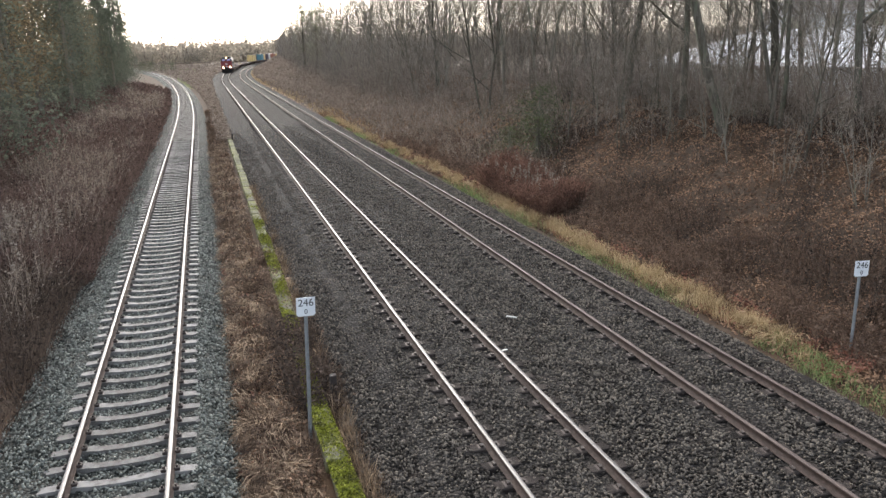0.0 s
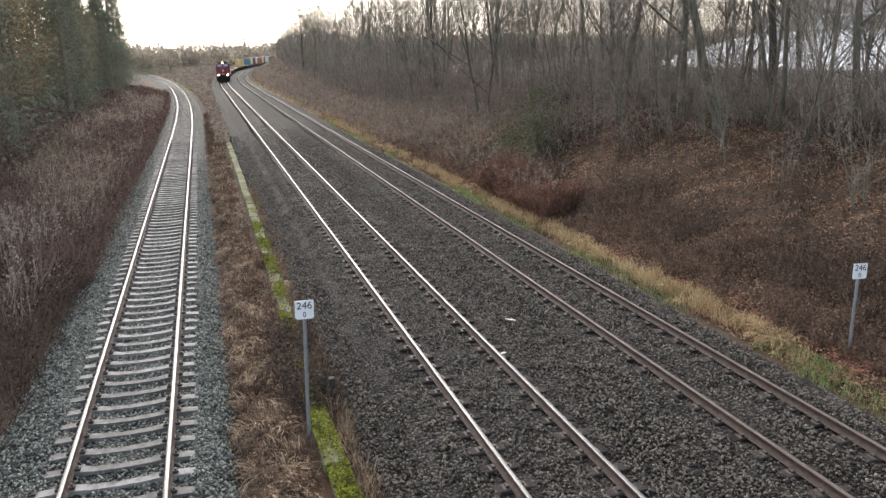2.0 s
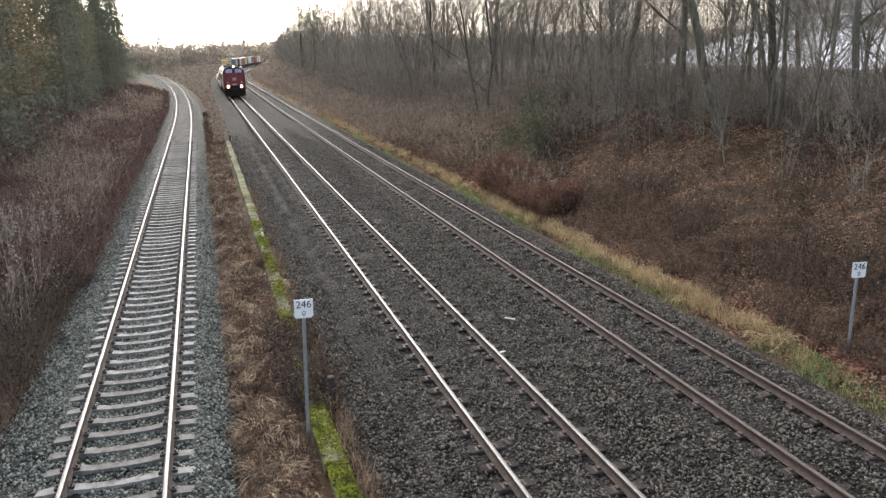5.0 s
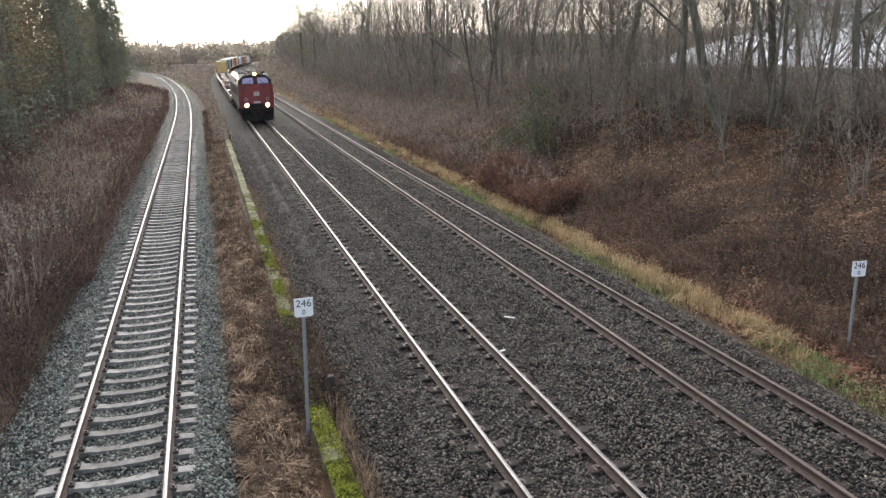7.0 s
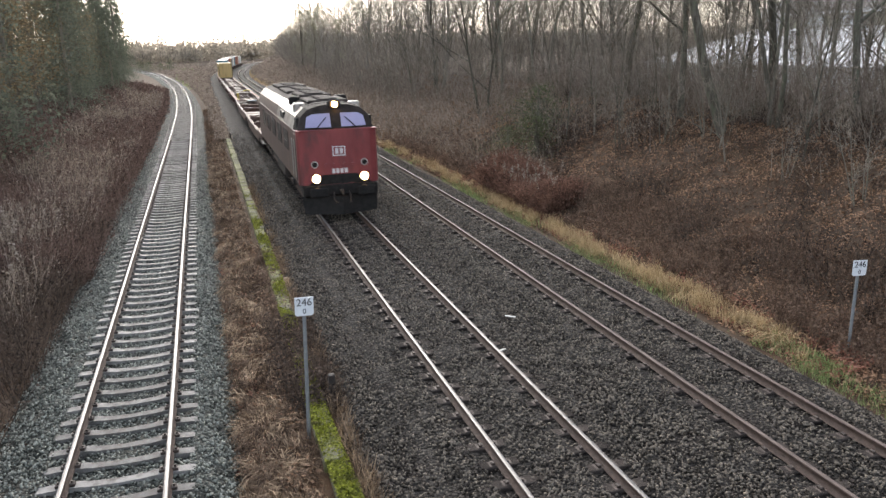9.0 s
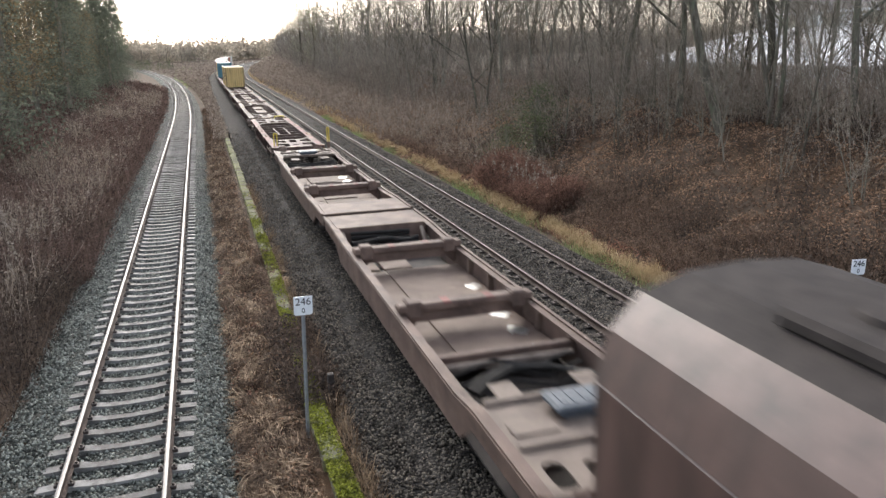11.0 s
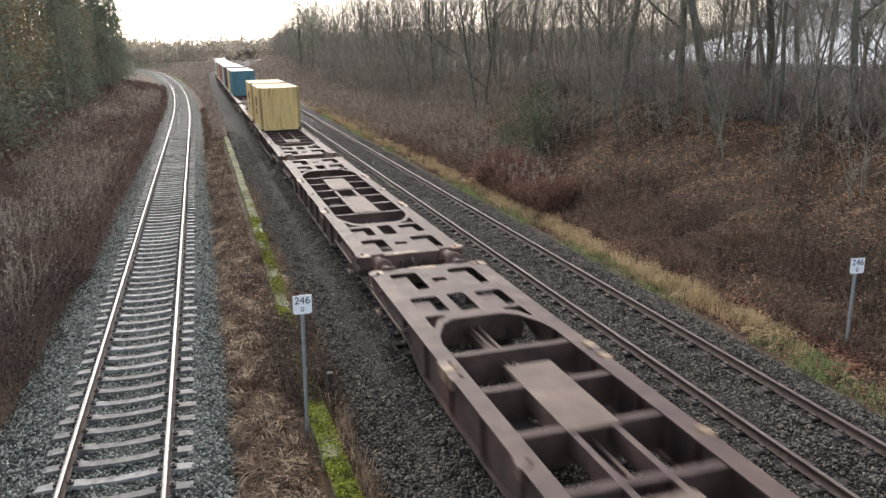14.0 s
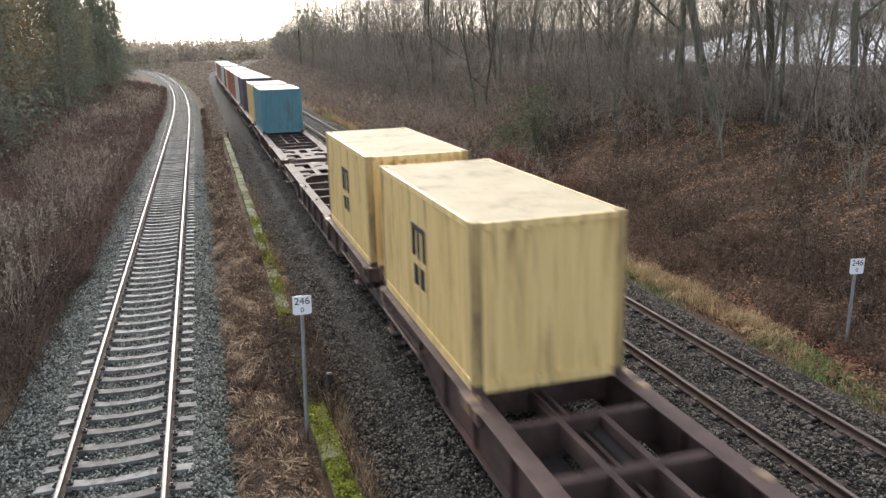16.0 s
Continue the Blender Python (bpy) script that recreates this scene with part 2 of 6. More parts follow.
M = dict(
    soil=mat("soil", (0.04, 0.029, 0.022), (0.11, 0.078, 0.056), 0.95, 1.5, 0.6, fine=25, dirt=(0.09, 0.056, 0.034), dirt_amount=0.7, dirt_scale=0.5, spec=0.1),
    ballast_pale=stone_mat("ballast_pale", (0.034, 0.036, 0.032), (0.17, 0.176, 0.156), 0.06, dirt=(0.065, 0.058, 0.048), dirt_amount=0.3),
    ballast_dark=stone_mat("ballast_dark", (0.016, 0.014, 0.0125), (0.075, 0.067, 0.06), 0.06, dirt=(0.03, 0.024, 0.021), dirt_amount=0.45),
    stone_pale=mat("stone_pale", (0.042, 0.045, 0.039), (0.33, 0.338, 0.295), 0.9, 3, 0, vary="island", spec=0.15),
    stone_dark=mat("stone_dark", (0.026, 0.0215, 0.0175), (0.215, 0.184, 0.15), 0.9, 3, 0, vary="island", spec=0.15),
    concrete=mat("concrete", (0.125, 0.118, 0.11), (0.265, 0.253, 0.238), 0.75, 5, 0.3, vary="object", dirt=(0.085, 0.07, 0.061), dirt_amount=0.55, dirt_scale=3, spec=0.35),
    old_wood=mat("old_wood", (0.02, 0.017, 0.0155), (0.064, 0.053, 0.047), 0.95, 8, 0.4, vary="object", stretch=(1, 8, 8), spec=0.12),
    rail_top=mat("rail_top", (0.125, 0.114, 0.106), (0.245, 0.229, 0.216), 0.48, 4, 0, 0.3, stretch=(6, 0.4, 6), spec=0.35),
    rail_side=mat("rail_side", (0.045, 0.028, 0.021), (0.11, 0.07, 0.052), 0.75, 12, 0.3),
    rail_top_worn=mat("rail_top_worn", (0.075, 0.052, 0.043), (0.165, 0.124, 0.107), 0.6, 4, 0, 0.0, stretch=(6, 0.4, 6), spec=0.3),
    clip=mat("clip", (0.03, 0.024, 0.02), (0.08, 0.055, 0.045), 0.7, 20),
    moss_block=mat("moss_block", (0.09, 0.09, 0.035), (0.2, 0.2, 0.075), 0.95, 7, 0.8, fine=50, vary="object", dirt=(0.17, 0.15, 0.12), dirt_amount=0.6, dirt_scale=1.6),
    moss=mat("moss", (0.1, 0.105, 0.018), (0.36, 0.375, 0.055), 0.95, 9, 0.8, vary="island", spec=0.2, dirt=(0.1, 0.085, 0.04), dirt_amount=0.45, dirt_scale=2.5),
    straw=mat("straw", (0.1, 0.068, 0.045), (0.52, 0.385, 0.26), 0.9, 2, 0, vary="island", spec=0.2, dirt=(0.06, 0.036, 0.025), dirt_amount=0.75, dirt_scale=1.7, thin=0.25),
    straw_dark=mat("straw_dark", (0.04, 0.027, 0.02), (0.23, 0.155, 0.105), 0.9, 2, 0, vary="island", spec=0.2, dirt=(0.03, 0.02, 0.015), dirt_amount=0.6, dirt_scale=2.2, thin=0.2),
    straw_gold=mat("straw_gold", (0.24, 0.165, 0.09), (0.62, 0.475, 0.28), 0.9, 2, 0, vary="island", spec=0.2, thin=0.3),
    grass_green=mat("grass_green", (0.12, 0.16, 0.06), (0.34, 0.42, 0.19), 0.9, 2, 0, vary="island", spec=0.2, thin=0.35),
    heath=mat("heath", (0.03, 0.023, 0.019), (0.15, 0.113, 0.09), 0.95, 2, 0, vary="island", spec=0.15, thin=0.25),
    heath_red=mat("heath_red", (0.05, 0.034, 0.029), (0.205, 0.142, 0.118), 0.95, 2, 0, vary="island", spec=0.15, thin=0.3),
    hedge_red=mat("hedge_red", (0.09, 0.05, 0.039), (0.28, 0.165, 0.122), 0.95, 2, 0, vary="island", spec=0.15, thin=0.3),
    heath_grey=mat("heath_grey", (0.125, 0.1, 0.082), (0.36, 0.3, 0.25), 0.95, 2, 0, vary="island", spec=0.15, thin=0.4),
    leaf_litter=mat("leaf_litter", (0.065, 0.039, 0.026), (0.47, 0.295, 0.19), 0.9, 2, 0, vary="island", spec=0.2, dirt=(0.06, 0.04, 0.03), dirt_amount=0.5, dirt_scale=0.9, thin=0.15),
    leaf_red=mat("leaf_red", (0.12, 0.05, 0.035), (0.42, 0.21, 0.15), 0.9, 2, 0, vary="island", spec=0.2, thin=0.2),
    bark=mat("bark", (0.09, 0.08, 0.064), (0.25, 0.226, 0.184), 0.95, 3, 0.5, vary="object", stretch=(4, 4, 0.7), dirt=(0.145, 0.158, 0.108), dirt_amount=0.45, spec=0.15),
    twig=mat("twig", (0.14, 0.118, 0.095), (0.4, 0.345, 0.285), 0.95, 2, 0, vary="island", spec=0.15),
    needle=mat("needle", (0.1, 0.112, 0.084), (0.2, 0.208, 0.155), 0.9, 1, 0, vary="island", spec=0.15, thin=0.4),
    ivy_leaf=mat("ivy_leaf", (0.18, 0.174, 0.108), (0.432, 0.408, 0.276), 0.9, 1, 0, vary="island", spec=0.2),
    brown_leaf=mat("brown_leaf", (0.1, 0.078, 0.048), (0.27, 0.205, 0.12), 0.9, 1, 0, vary="island", spec=0.2, thin=0.3),
    green_leaf=mat("green_leaf", (0.06, 0.072, 0.035), (0.16, 0.175, 0.095), 0.9, 1, 0, vary="island", spec=0.2, thin=0.35),
    galvanised=mat("galvanised", (0.22, 0.24, 0.26), (0.34, 0.36, 0.38), 0.5, 10, 0.1, 0.6),
    sign_white=mat("sign_white", (0.72, 0.75, 0.8), (0.82, 0.84, 0.87), 0.4, 10),
    ink=mat("ink", (0.012, 0.014, 0.022), (0.02, 0.022, 0.03), 0.5),
    red=mat("red", (0.17, 0.025, 0.028), (0.26, 0.05, 0.05), 0.5, 2, 0.05, dirt=(0.11, 0.035, 0.035), dirt_amount=0.45, dirt_scale=1.5, stretch=(1.5, 1.5, 0.5)),
    heath_warm=mat("heath_warm", (0.085, 0.057, 0.043), (0.25, 0.175, 0.13), 0.95, 2, 0, vary="island", spec=0.15, thin=0.3),
    loco_side=mat("loco_side", (0.075, 0.043, 0.037), (0.145, 0.09, 0.076), 0.42, 2, 0.05, dirt=(0.05, 0.034, 0.03), dirt_amount=0.7, stretch=(3, 3, 0.4)),
    # pale base tone carries the glare of the front roof shoulders, blotched with dirt
    shoulder=mat("shoulder", (0.36, 0.33, 0.3), (0.52, 0.49, 0.45), 0.35, 2, 0.03, 0.3, dirt=(0.2, 0.15, 0.125), dirt_amount=0.6, dirt_scale=1.6),
    black=mat("black", (0.01, 0.009, 0.009), (0.028, 0.025, 0.023), 0.75, 6, 0.2, spec=0.2),
    roof_dark=mat("roof_dark", (0.022, 0.019, 0.018), (0.06, 0.05, 0.046), 0.85, 4, 0.1, spec=0.15),
    # the sky's reflection is put into the lavender base colour
    glass=mat("glass", (0.3, 0.28, 0.46), (0.4, 0.37, 0.58), 0.1, 1, 0, 0.0, spec=1.0),
    lamp=glow("lamp", (1.0, 0.62, 0.25), 20.0),
    lamp_top=glow("lamp_top", (1.0, 0.55, 0.16), 16.0),
    chrome=mat("chrome", (0.5, 0.5, 0.5), (0.6, 0.6, 0.6), 0.3, 5, 0, 0.9),
    white_paint=mat("white_paint", (0.6, 0.55, 0.55), (0.75, 0.7, 0.7), 0.5),
    wagon_brown=mat("wagon_brown", (0.045, 0.027, 0.024), (0.112, 0.069, 0.059), 0.72, 2.5, 0.25, dirt=(0.15, 0.097, 0.075), dirt_amount=0.45, dirt_scale=1.1, spec=0.35),
    # wagon brown darkened for the shade on the side webs, with reddish dirt
    wagon_side=mat("wagon_side", (0.03, 0.02, 0.018), (0.085, 0.054, 0.047), 0.8, 3, 0.25, dirt=(0.1, 0.045, 0.038), dirt_amount=0.4, dirt_scale=0.8, spec=0.25),
    wagon_pink=mat("wagon_pink", (0.17, 0.068, 0.06), (0.29, 0.125, 0.108), 0.75, 1.5, 0.15, dirt=(0.1, 0.065, 0.056), dirt_amount=0.9, dirt_scale=0.9, spec=0.3),
    wagon_grey=mat("wagon_grey", (0.09, 0.056, 0.044), (0.185, 0.122, 0.097), 0.7, 2.0, 0.25, dirt=(0.07, 0.045, 0.037), dirt_amount=0.65, dirt_scale=1.4, spec=0.35),
    wagon_pale=mat("wagon_pale", (0.12, 0.09, 0.072), (0.25, 0.195, 0.158), 0.7, 2.0, 0.25, dirt=(0.085, 0.06, 0.049), dirt_amount=0.65, dirt_scale=1.4, spec=0.35),
    bare_steel=mat("bare_steel", (0.5, 0.49, 0.47), (0.65, 0.64, 0.62), 0.3, 6, 0.05, 0.9),
    steel_blue=mat("steel_blue", (0.045, 0.055, 0.07), (0.1, 0.118, 0.14), 0.5, 6, 0.1, spec=0.4),
    wagon_floor=mat("wagon_floor", (0.085, 0.057, 0.045), (0.165, 0.116, 0.092), 0.75, 1.5, 0.2, dirt=(0.2, 0.142, 0.108), dirt_amount=0.35, dirt_scale=0.9, spec=0.3),
    under=mat("under", (0.015, 0.012, 0.011), (0.05, 0.038, 0.033), 0.8, 6, 0.2),
    handle_yellow=mat("handle_yellow", (0.5, 0.36, 0.02), (0.65, 0.48, 0.05), 0.5),
    yellow_worn=mat("yellow_worn", (0.24, 0.145, 0.06), (0.36, 0.235, 0.12), 0.6, 9, dirt=(0.12, 0.075, 0.058), dirt_amount=0.75, dirt_scale=3),
    # upright streaks: stains, and painted shading that strengthens the corrugation
    box_yellow=mat("box_yellow", (0.6272, 0.44, 0.1725), (0.8064, 0.594, 0.276), 0.5, 1.2, 0.05, dirt=(0.34, 0.22, 0.09), dirt_amount=0.45, dirt_scale=1.3, stretch=(5, 5, 0.3)),
    box_yellow_worn=mat("box_yellow_worn", (0.26, 0.17, 0.07), (0.5, 0.36, 0.15), 0.6, 2.0, 0.1, dirt=(0.13, 0.085, 0.05), dirt_amount=0.5, stretch=(3, 3, 0.6)),
    box_roof=mat("box_roof", (0.56, 0.45, 0.27), (0.74, 0.62, 0.41), 0.6, 1.5, 0.05, dirt=(0.38, 0.28, 0.16), dirt_amount=0.35, spec=0.3),
    box_blue=mat("box_blue", (0.07, 0.185, 0.22), (0.13, 0.28, 0.33), 0.55, 1.2, 0.05, dirt=(0.08, 0.13, 0.14), dirt_amount=0.4, stretch=(1, 1, 0.35)),
    box_dark=mat("box_dark", (0.06, 0.045, 0.07), (0.12, 0.09, 0.12), 0.5, 1.2, 0.05),
    box_rust=mat("box_rust", (0.26, 0.09, 0.05), (0.38, 0.15, 0.09), 0.5, 1.2, 0.05),
    box_pale=mat("box_pale", (0.5, 0.48, 0.44), (0.7, 0.68, 0.62), 0.45, 1.2, 0.05),
    hall_white=mat("hall_white", (0.76, 0.77, 0.78), (0.86, 0.87, 0.88), 0.4, 0.5, 0),
    hall_olive=mat("hall_olive", (0.3, 0.29, 0.2), (0.4, 0.385, 0.28), 0.5, 0.5, 0),
    hall_roof=mat("hall_roof", (0.2, 0.19, 0.2), (0.3, 0.285, 0.29), 0.6, 0.5, 0, spec=0.3),
    plume=mat("plume", (0.22, 0.18, 0.14), (0.42, 0.36, 0.3), 0.95, 2, 0, vary="island", spec=0.1),
    # distant haze is put into this pale leaf colour
    far_wood=mat("far_wood", (0.28, 0.24, 0.19), (0.48, 0.42, 0.34), 0.95, 0.3, 0, vary="island", spec=0.1, thin=0.5),
    litter_white=mat("litter_white", (0.6, 0.58, 0.53), (0.75, 0.72, 0.68), 0.6),
)

# ---- geometry tools ----
class Geo:
    """Collects vertices, faces and material slots of one mesh."""

    def __init__(self):
        self.v, self.f, self.m = [], [], []

    def add(self, verts, faces, slot=0):
        k = len(self.v)
        self.v += [tuple(p) for p in verts]
        self.f += [tuple(k + i for i in f) for f in faces]
        self.m += [slot] * len(faces)
        return self

    def box(self, x0, x1, y0, y1, z0, z1, c=0.0, slot=0):
        """A box; c: the width of its chamfers."""
        if c <= 0:
            vs = [(x, y, z) for x in (x0, x1) for y in (y0, y1) for z in (z0, z1)]
            return self.add(vs, [(0, 1, 3, 2), (4, 6, 7, 5), (0, 4, 5, 1), (2, 3, 7, 6), (0, 2, 6, 4), (1, 5, 7, 3)], slot)
        vs, key, fs = [], {}, []
        X, Y, Z = (x0, x1), (y0, y1), (z0, z1)
        s = (1, -1)
        for i in (0, 1):
            for j in (0, 1):
                for k in (0, 1):
                    for ax in range(3):
                        p = [X[i] + s[i] * c, Y[j] + s[j] * c, Z[k] + s[k] * c]
                        p[ax] = (X[i], Y[j], Z[k])[ax]
                        key[i, j, k, ax] = len(vs)
                        vs.append(p)
        q = ((0, 0), (1, 0), (1, 1), (0, 1))
        for e in (0, 1):
            fs.append([key[e, a, b, 0] for a, b in q][:: 1 if e else -1])
            fs.append([key[a, e, b, 1] for a, b in q][:: -1 if e else 1])
            fs.append([key[a, b, e, 2] for a, b in q][:: 1 if e else -1])
        for a in (0, 1):
            for b in (0, 1):
                fs.append((key[0, a, b, 1], key[1, a, b, 1], key[1, a, b, 2], key[0, a, b, 2]))
                fs.append((key[a, 0, b, 0], key[a, 1, b, 0], key[a, 1, b, 2], key[a, 0, b, 2]))
                fs.append((key[a, b, 0, 0], key[a, b, 1, 0], key[a, b, 1, 1], key[a, b, 0, 1]))
                for k in (0, 1):
                    fs.append((key[a, b, k, 0], key[a, b, k, 1], key[a, b, k, 2]))
        return self.add(vs, fs, slot)

    def tube(self, p0, p1, r0, r1=None, n=10, slot=0, caps=True):
        p0, p1 = Vector(p0), Vector(p1)
        r1 = r0 if r1 is None else r1
        d = (p1 - p0).normalized()
        a = d.orthogonal().normalized()
        b = d.cross(a)
        ring = [(math.cos(2 * math.pi * i / n), math.sin(2 * math.pi * i / n)) for i in range(n)]
        vs = [p0 + (a * c + b * s) * r0 for c, s in ring] + [p1 + (a * c + b * s) * r1 for c, s in ring]
        fs = [(i, (i + 1) % n, n + (i + 1) % n, n + i) for i in range(n)]
        if caps:
            fs += [tuple(range(n))[::-1], tuple(range(n, 2 * n))]
        return self.add(vs, fs, slot)

    def prism(self, poly, axis, a, b, slot=0):
        """A polygon in the plane across the axis (0 x, 1 y, 2 z), drawn out from a to b."""
        n = len(poly)
        put = (lambda p, h: (h, *p), lambda p, h: (p[0], h, p[1]), lambda p, h: (*p, h))[axis]
        vs = [put(p, a) for p in poly] + [put(p, b) for p in poly]
        fs = [(i, (i + 1) % n, n + (i + 1) % n, n + i) for i in range(n)] + [tuple(range(n))[::-1], tuple(range(n, 2 * n))]
        return self.add(vs, fs, slot)

    def plate(self, xs, ys, holes, z0, z1, slot=0):
        """A flat plate in cells; holes: (i, j) of the cells left open."""
        nx, ny = len(xs), len(ys)
        vs = [(x, y, z) for z in (z0, z1) for y in ys for x in xs]
        at = lambda i, j, k: k * nx * ny + j * nx + i
        full = {(i, j) for i in range(nx - 1) for j in range(ny - 1)} - set(holes)
        fs = []
        for i, j in sorted(full):
            fs += [(at(i, j, 1), at(i + 1, j, 1), at(i + 1, j + 1, 1), at(i, j + 1, 1)), (at(i, j, 0), at(i, j + 1, 0), at(i + 1, j + 1, 0), at(i + 1, j, 0))]
            for (a, b), (p, q) in (((i - 1, j), ((i, j), (i, j + 1))), ((i + 1, j), ((i + 1, j), (i + 1, j + 1))), ((i, j - 1), ((i, j), (i + 1, j))), ((i, j + 1), ((i, j + 1), (i + 1, j + 1)))):
                if (a, b) not in full:
                    fs.append((at(*p, 0), at(*q, 0), at(*q, 1), at(*p, 1)))
        return self.add(vs, fs, slot)

    def mesh(self, name, mats):
        me = bpy.data.meshes.new(name)
        me.from_pydata(self.v, [], self.f)
        for m in mats if isinstance(mats, (list, tuple)) else [mats]:
            me.materials.append(m)
        me.polygons.foreach_set("material_index", self.m)
        bm = bmesh.new()
        bm.from_mesh(me)
        bmesh.ops.recalc_face_normals(bm, faces=bm.faces)
        bm.to_mesh(me)
        bm.free()
        return me


def part(name, geo, mats, parent, label="", at=None):
    ob = new(name, geo.mesh(name, mats) if isinstance(geo, Geo) else geo)
    ob.parent = parent
    if at:
        ob.location = at
    return tagged(ob, label)


def rounded(x0, x1, y0, y1, c):
    """A rectangle with cut corners, as a closed line."""
    (x0, x1), (y0, y1) = sorted((x0, x1)), sorted((y0, y1))
    return [(x0 + c, y0), (x1 - c, y0), (x1 - 0.3 * c, y0 + 0.3 * c), (x1, y0 + c), (x1, y1 - c), (x1 - 0.3 * c, y1 - 0.3 * c), (x1 - c, y1), (x0 + c, y1), (x0 + 0.3 * c, y1 - 0.3 * c), (x0, y1 - c), (x0, y0 + c), (x0 + 0.3 * c, y0 + 0.3 * c)]


def cut_plate(name, outline, holes, z0, z1, m):
    """A flat steel plate of any outline with openings cut through it."""
    cu = bpy.data.curves.new(name, "CURVE")
    cu.dimensions, cu.fill_mode, cu.extrude = "2D", "BOTH", (z1 - z0) / 2
    for line in [outline] + holes:
        sp = cu.splines.new("POLY")
        sp.points.add(len(line) - 1)
        for p, (x, y) in zip(sp.points, line):
            p.co = (x, y, 0, 1)
        sp.use_cyclic_u = True
    tmp = bpy.data.objects.new(name, cu)
    me = bpy.data.meshes.new_from_object(tmp)
    bpy.data.objects.remove(tmp)
    me.transform(Matrix.Translation((0, 0, (z0 + z1) / 2)))
    bm = bmesh.new()
    bm.from_mesh(me)
    bmesh.ops.remove_doubles(bm, verts=bm.verts, dist=0.0004)
    bmesh.ops.recalc_face_normals(bm, faces=bm.faces)
    bm.to_mesh(me)
    bm.free()
    me.materials.clear()
    me.materials.append(m)
    return me


def thing(name, label, category, group="", kind="", at=(0, 0, 0)):
    ob = new(name)
    ob.location = at
    return tagged(ob, label, category, group, kind)


def solid(name, geo, mats, label, category, group="", kind="", at=(0, 0, 0)):
    ob = new(name, geo.mesh(name, mats) if isinstance(geo, Geo) else geo)
    ob.location = at
    return tagged(ob, label, category, group, kind)


def cloud(name, verts, faces, mats, slots=None, smooth=False):
    """A large mesh from arrays, all faces with the same number of corners."""
    me = bpy.data.meshes.new(name)
    verts, faces = np.asarray(verts, np.float32), np.asarray(faces, np.int32)
    k = faces.shape[1]
    me.vertices.add(len(verts))
    me.vertices.foreach_set("co", verts.ravel())
    me.loops.add(faces.size)
    me.loops.foreach_set("vertex_index", faces.ravel())
    me.polygons.add(len(faces))
    me.polygons.foreach_set("loop_start", np.arange(0, faces.size, k, dtype=np.int32))
    me.polygons.foreach_set("loop_total", np.full(len(faces), k, np.int32))
    for m in mats if isinstance(mats, (list, tuple)) else [mats]:
        me.materials.append(m)
    if slots is not None:
        me.polygons.foreach_set("material_index", np.asarray(slots, np.int32))
    if smooth:
        me.polygons.foreach_set("use_smooth", np.ones(len(faces), bool))
    me.update(calc_edges=True)
    return me


rng = np.random.default_rng(7)
X1, X2, X3 = -1.805, 4.686, 8.909


def bend1(y):
    return -np.maximum(np.asarray(y, float) - 70, 0) ** 2 / (2 * 1609)


def bend2(y):
    return np.maximum(np.asarray(y, float) - 160, 0) ** 2 / (2 * 1342)


def hump(x, a, b):
    t = np.clip((x - a) / (b - a), 0, 1)
    return t * t * (3 - 2 * t)


def ground_z(x, y):
    """The height of the ground; rail tops are at 0."""
    x, y = np.asarray(x, float), np.asarray(y, float)
    v, w = x - bend2(y), x - bend1(y)
    z = np.full(np.broadcast(x, y).shape, -0.42)
    z = z + 0.14 * hump(w, 0.0, 0.5) * (1 - hump(v, 1.7, 2.3))
    right = np.interp(v, [10.7, 11.4, 12.6, 15, 18.5, 20.5, 24, 30, 45, 60, 72, 200], [0, 0.12, 0.4, 1.5, 3.3, 3.9, 3.5, 2.7, 0.2, -0.4, -0.6, -0.6])
    left = np.interp(-w, [3.9, 4.6, 6, 9, 14, 40], [0, 0.1, 0.35, 0.9, 1.6, 2.4])
    z = z + right + left
    rough = 0.1 * np.sin(x * 1.3 + 0.7 * np.sin(y * 0.6)) * np.sin(y * 0.9 + x * 0.4) + 0.05 * np.sin(3.1 * x + y) * np.sin(2.3 * y)
    return z + rough * (hump(v, 12, 15) + hump(-w, 4.5, 7))


# ---- ground ----
def build_ground():
    xs = np.concatenate([[-900, -500, -300, -180, -110, -70, -48], np.arange(-36, -14, 2.0), np.arange(-14, 24, 0.5), np.arange(24, 46, 2.0), [50, 60, 80, 120, 180, 300, 500, 900]])
    ys = np.concatenate([[-200, -80, -30], np.arange(-10, 60, 0.7), np.arange(60, 140, 2.5), np.arange(140, 420, 10), [450, 520, 650, 900, 1400, 2500]])
    gx, gy = np.meshgrid(xs, ys)
    near = (np.abs(gx) < 70)
    px = gx + np.where(gx > 2, np.minimum(bend2(gy), 60), np.maximum(bend1(gy), -60)) * near
    gz = ground_z(px, gy)
    verts = np.stack([px, gy, gz], -1).reshape(-1, 3)
    nx, ny = len(xs), len(ys)
    i = np.arange(nx * (ny - 1)).reshape(ny - 1, nx)[:, :-1].ravel()
    faces = np.stack([i, i + 1, i + nx + 1, i + nx], -1)
    solid("ground", cloud("ground", verts, faces, M["soil"], smooth=True), None, "brown soil of a railway cutting with dead leaves", "ground", kind="structure")


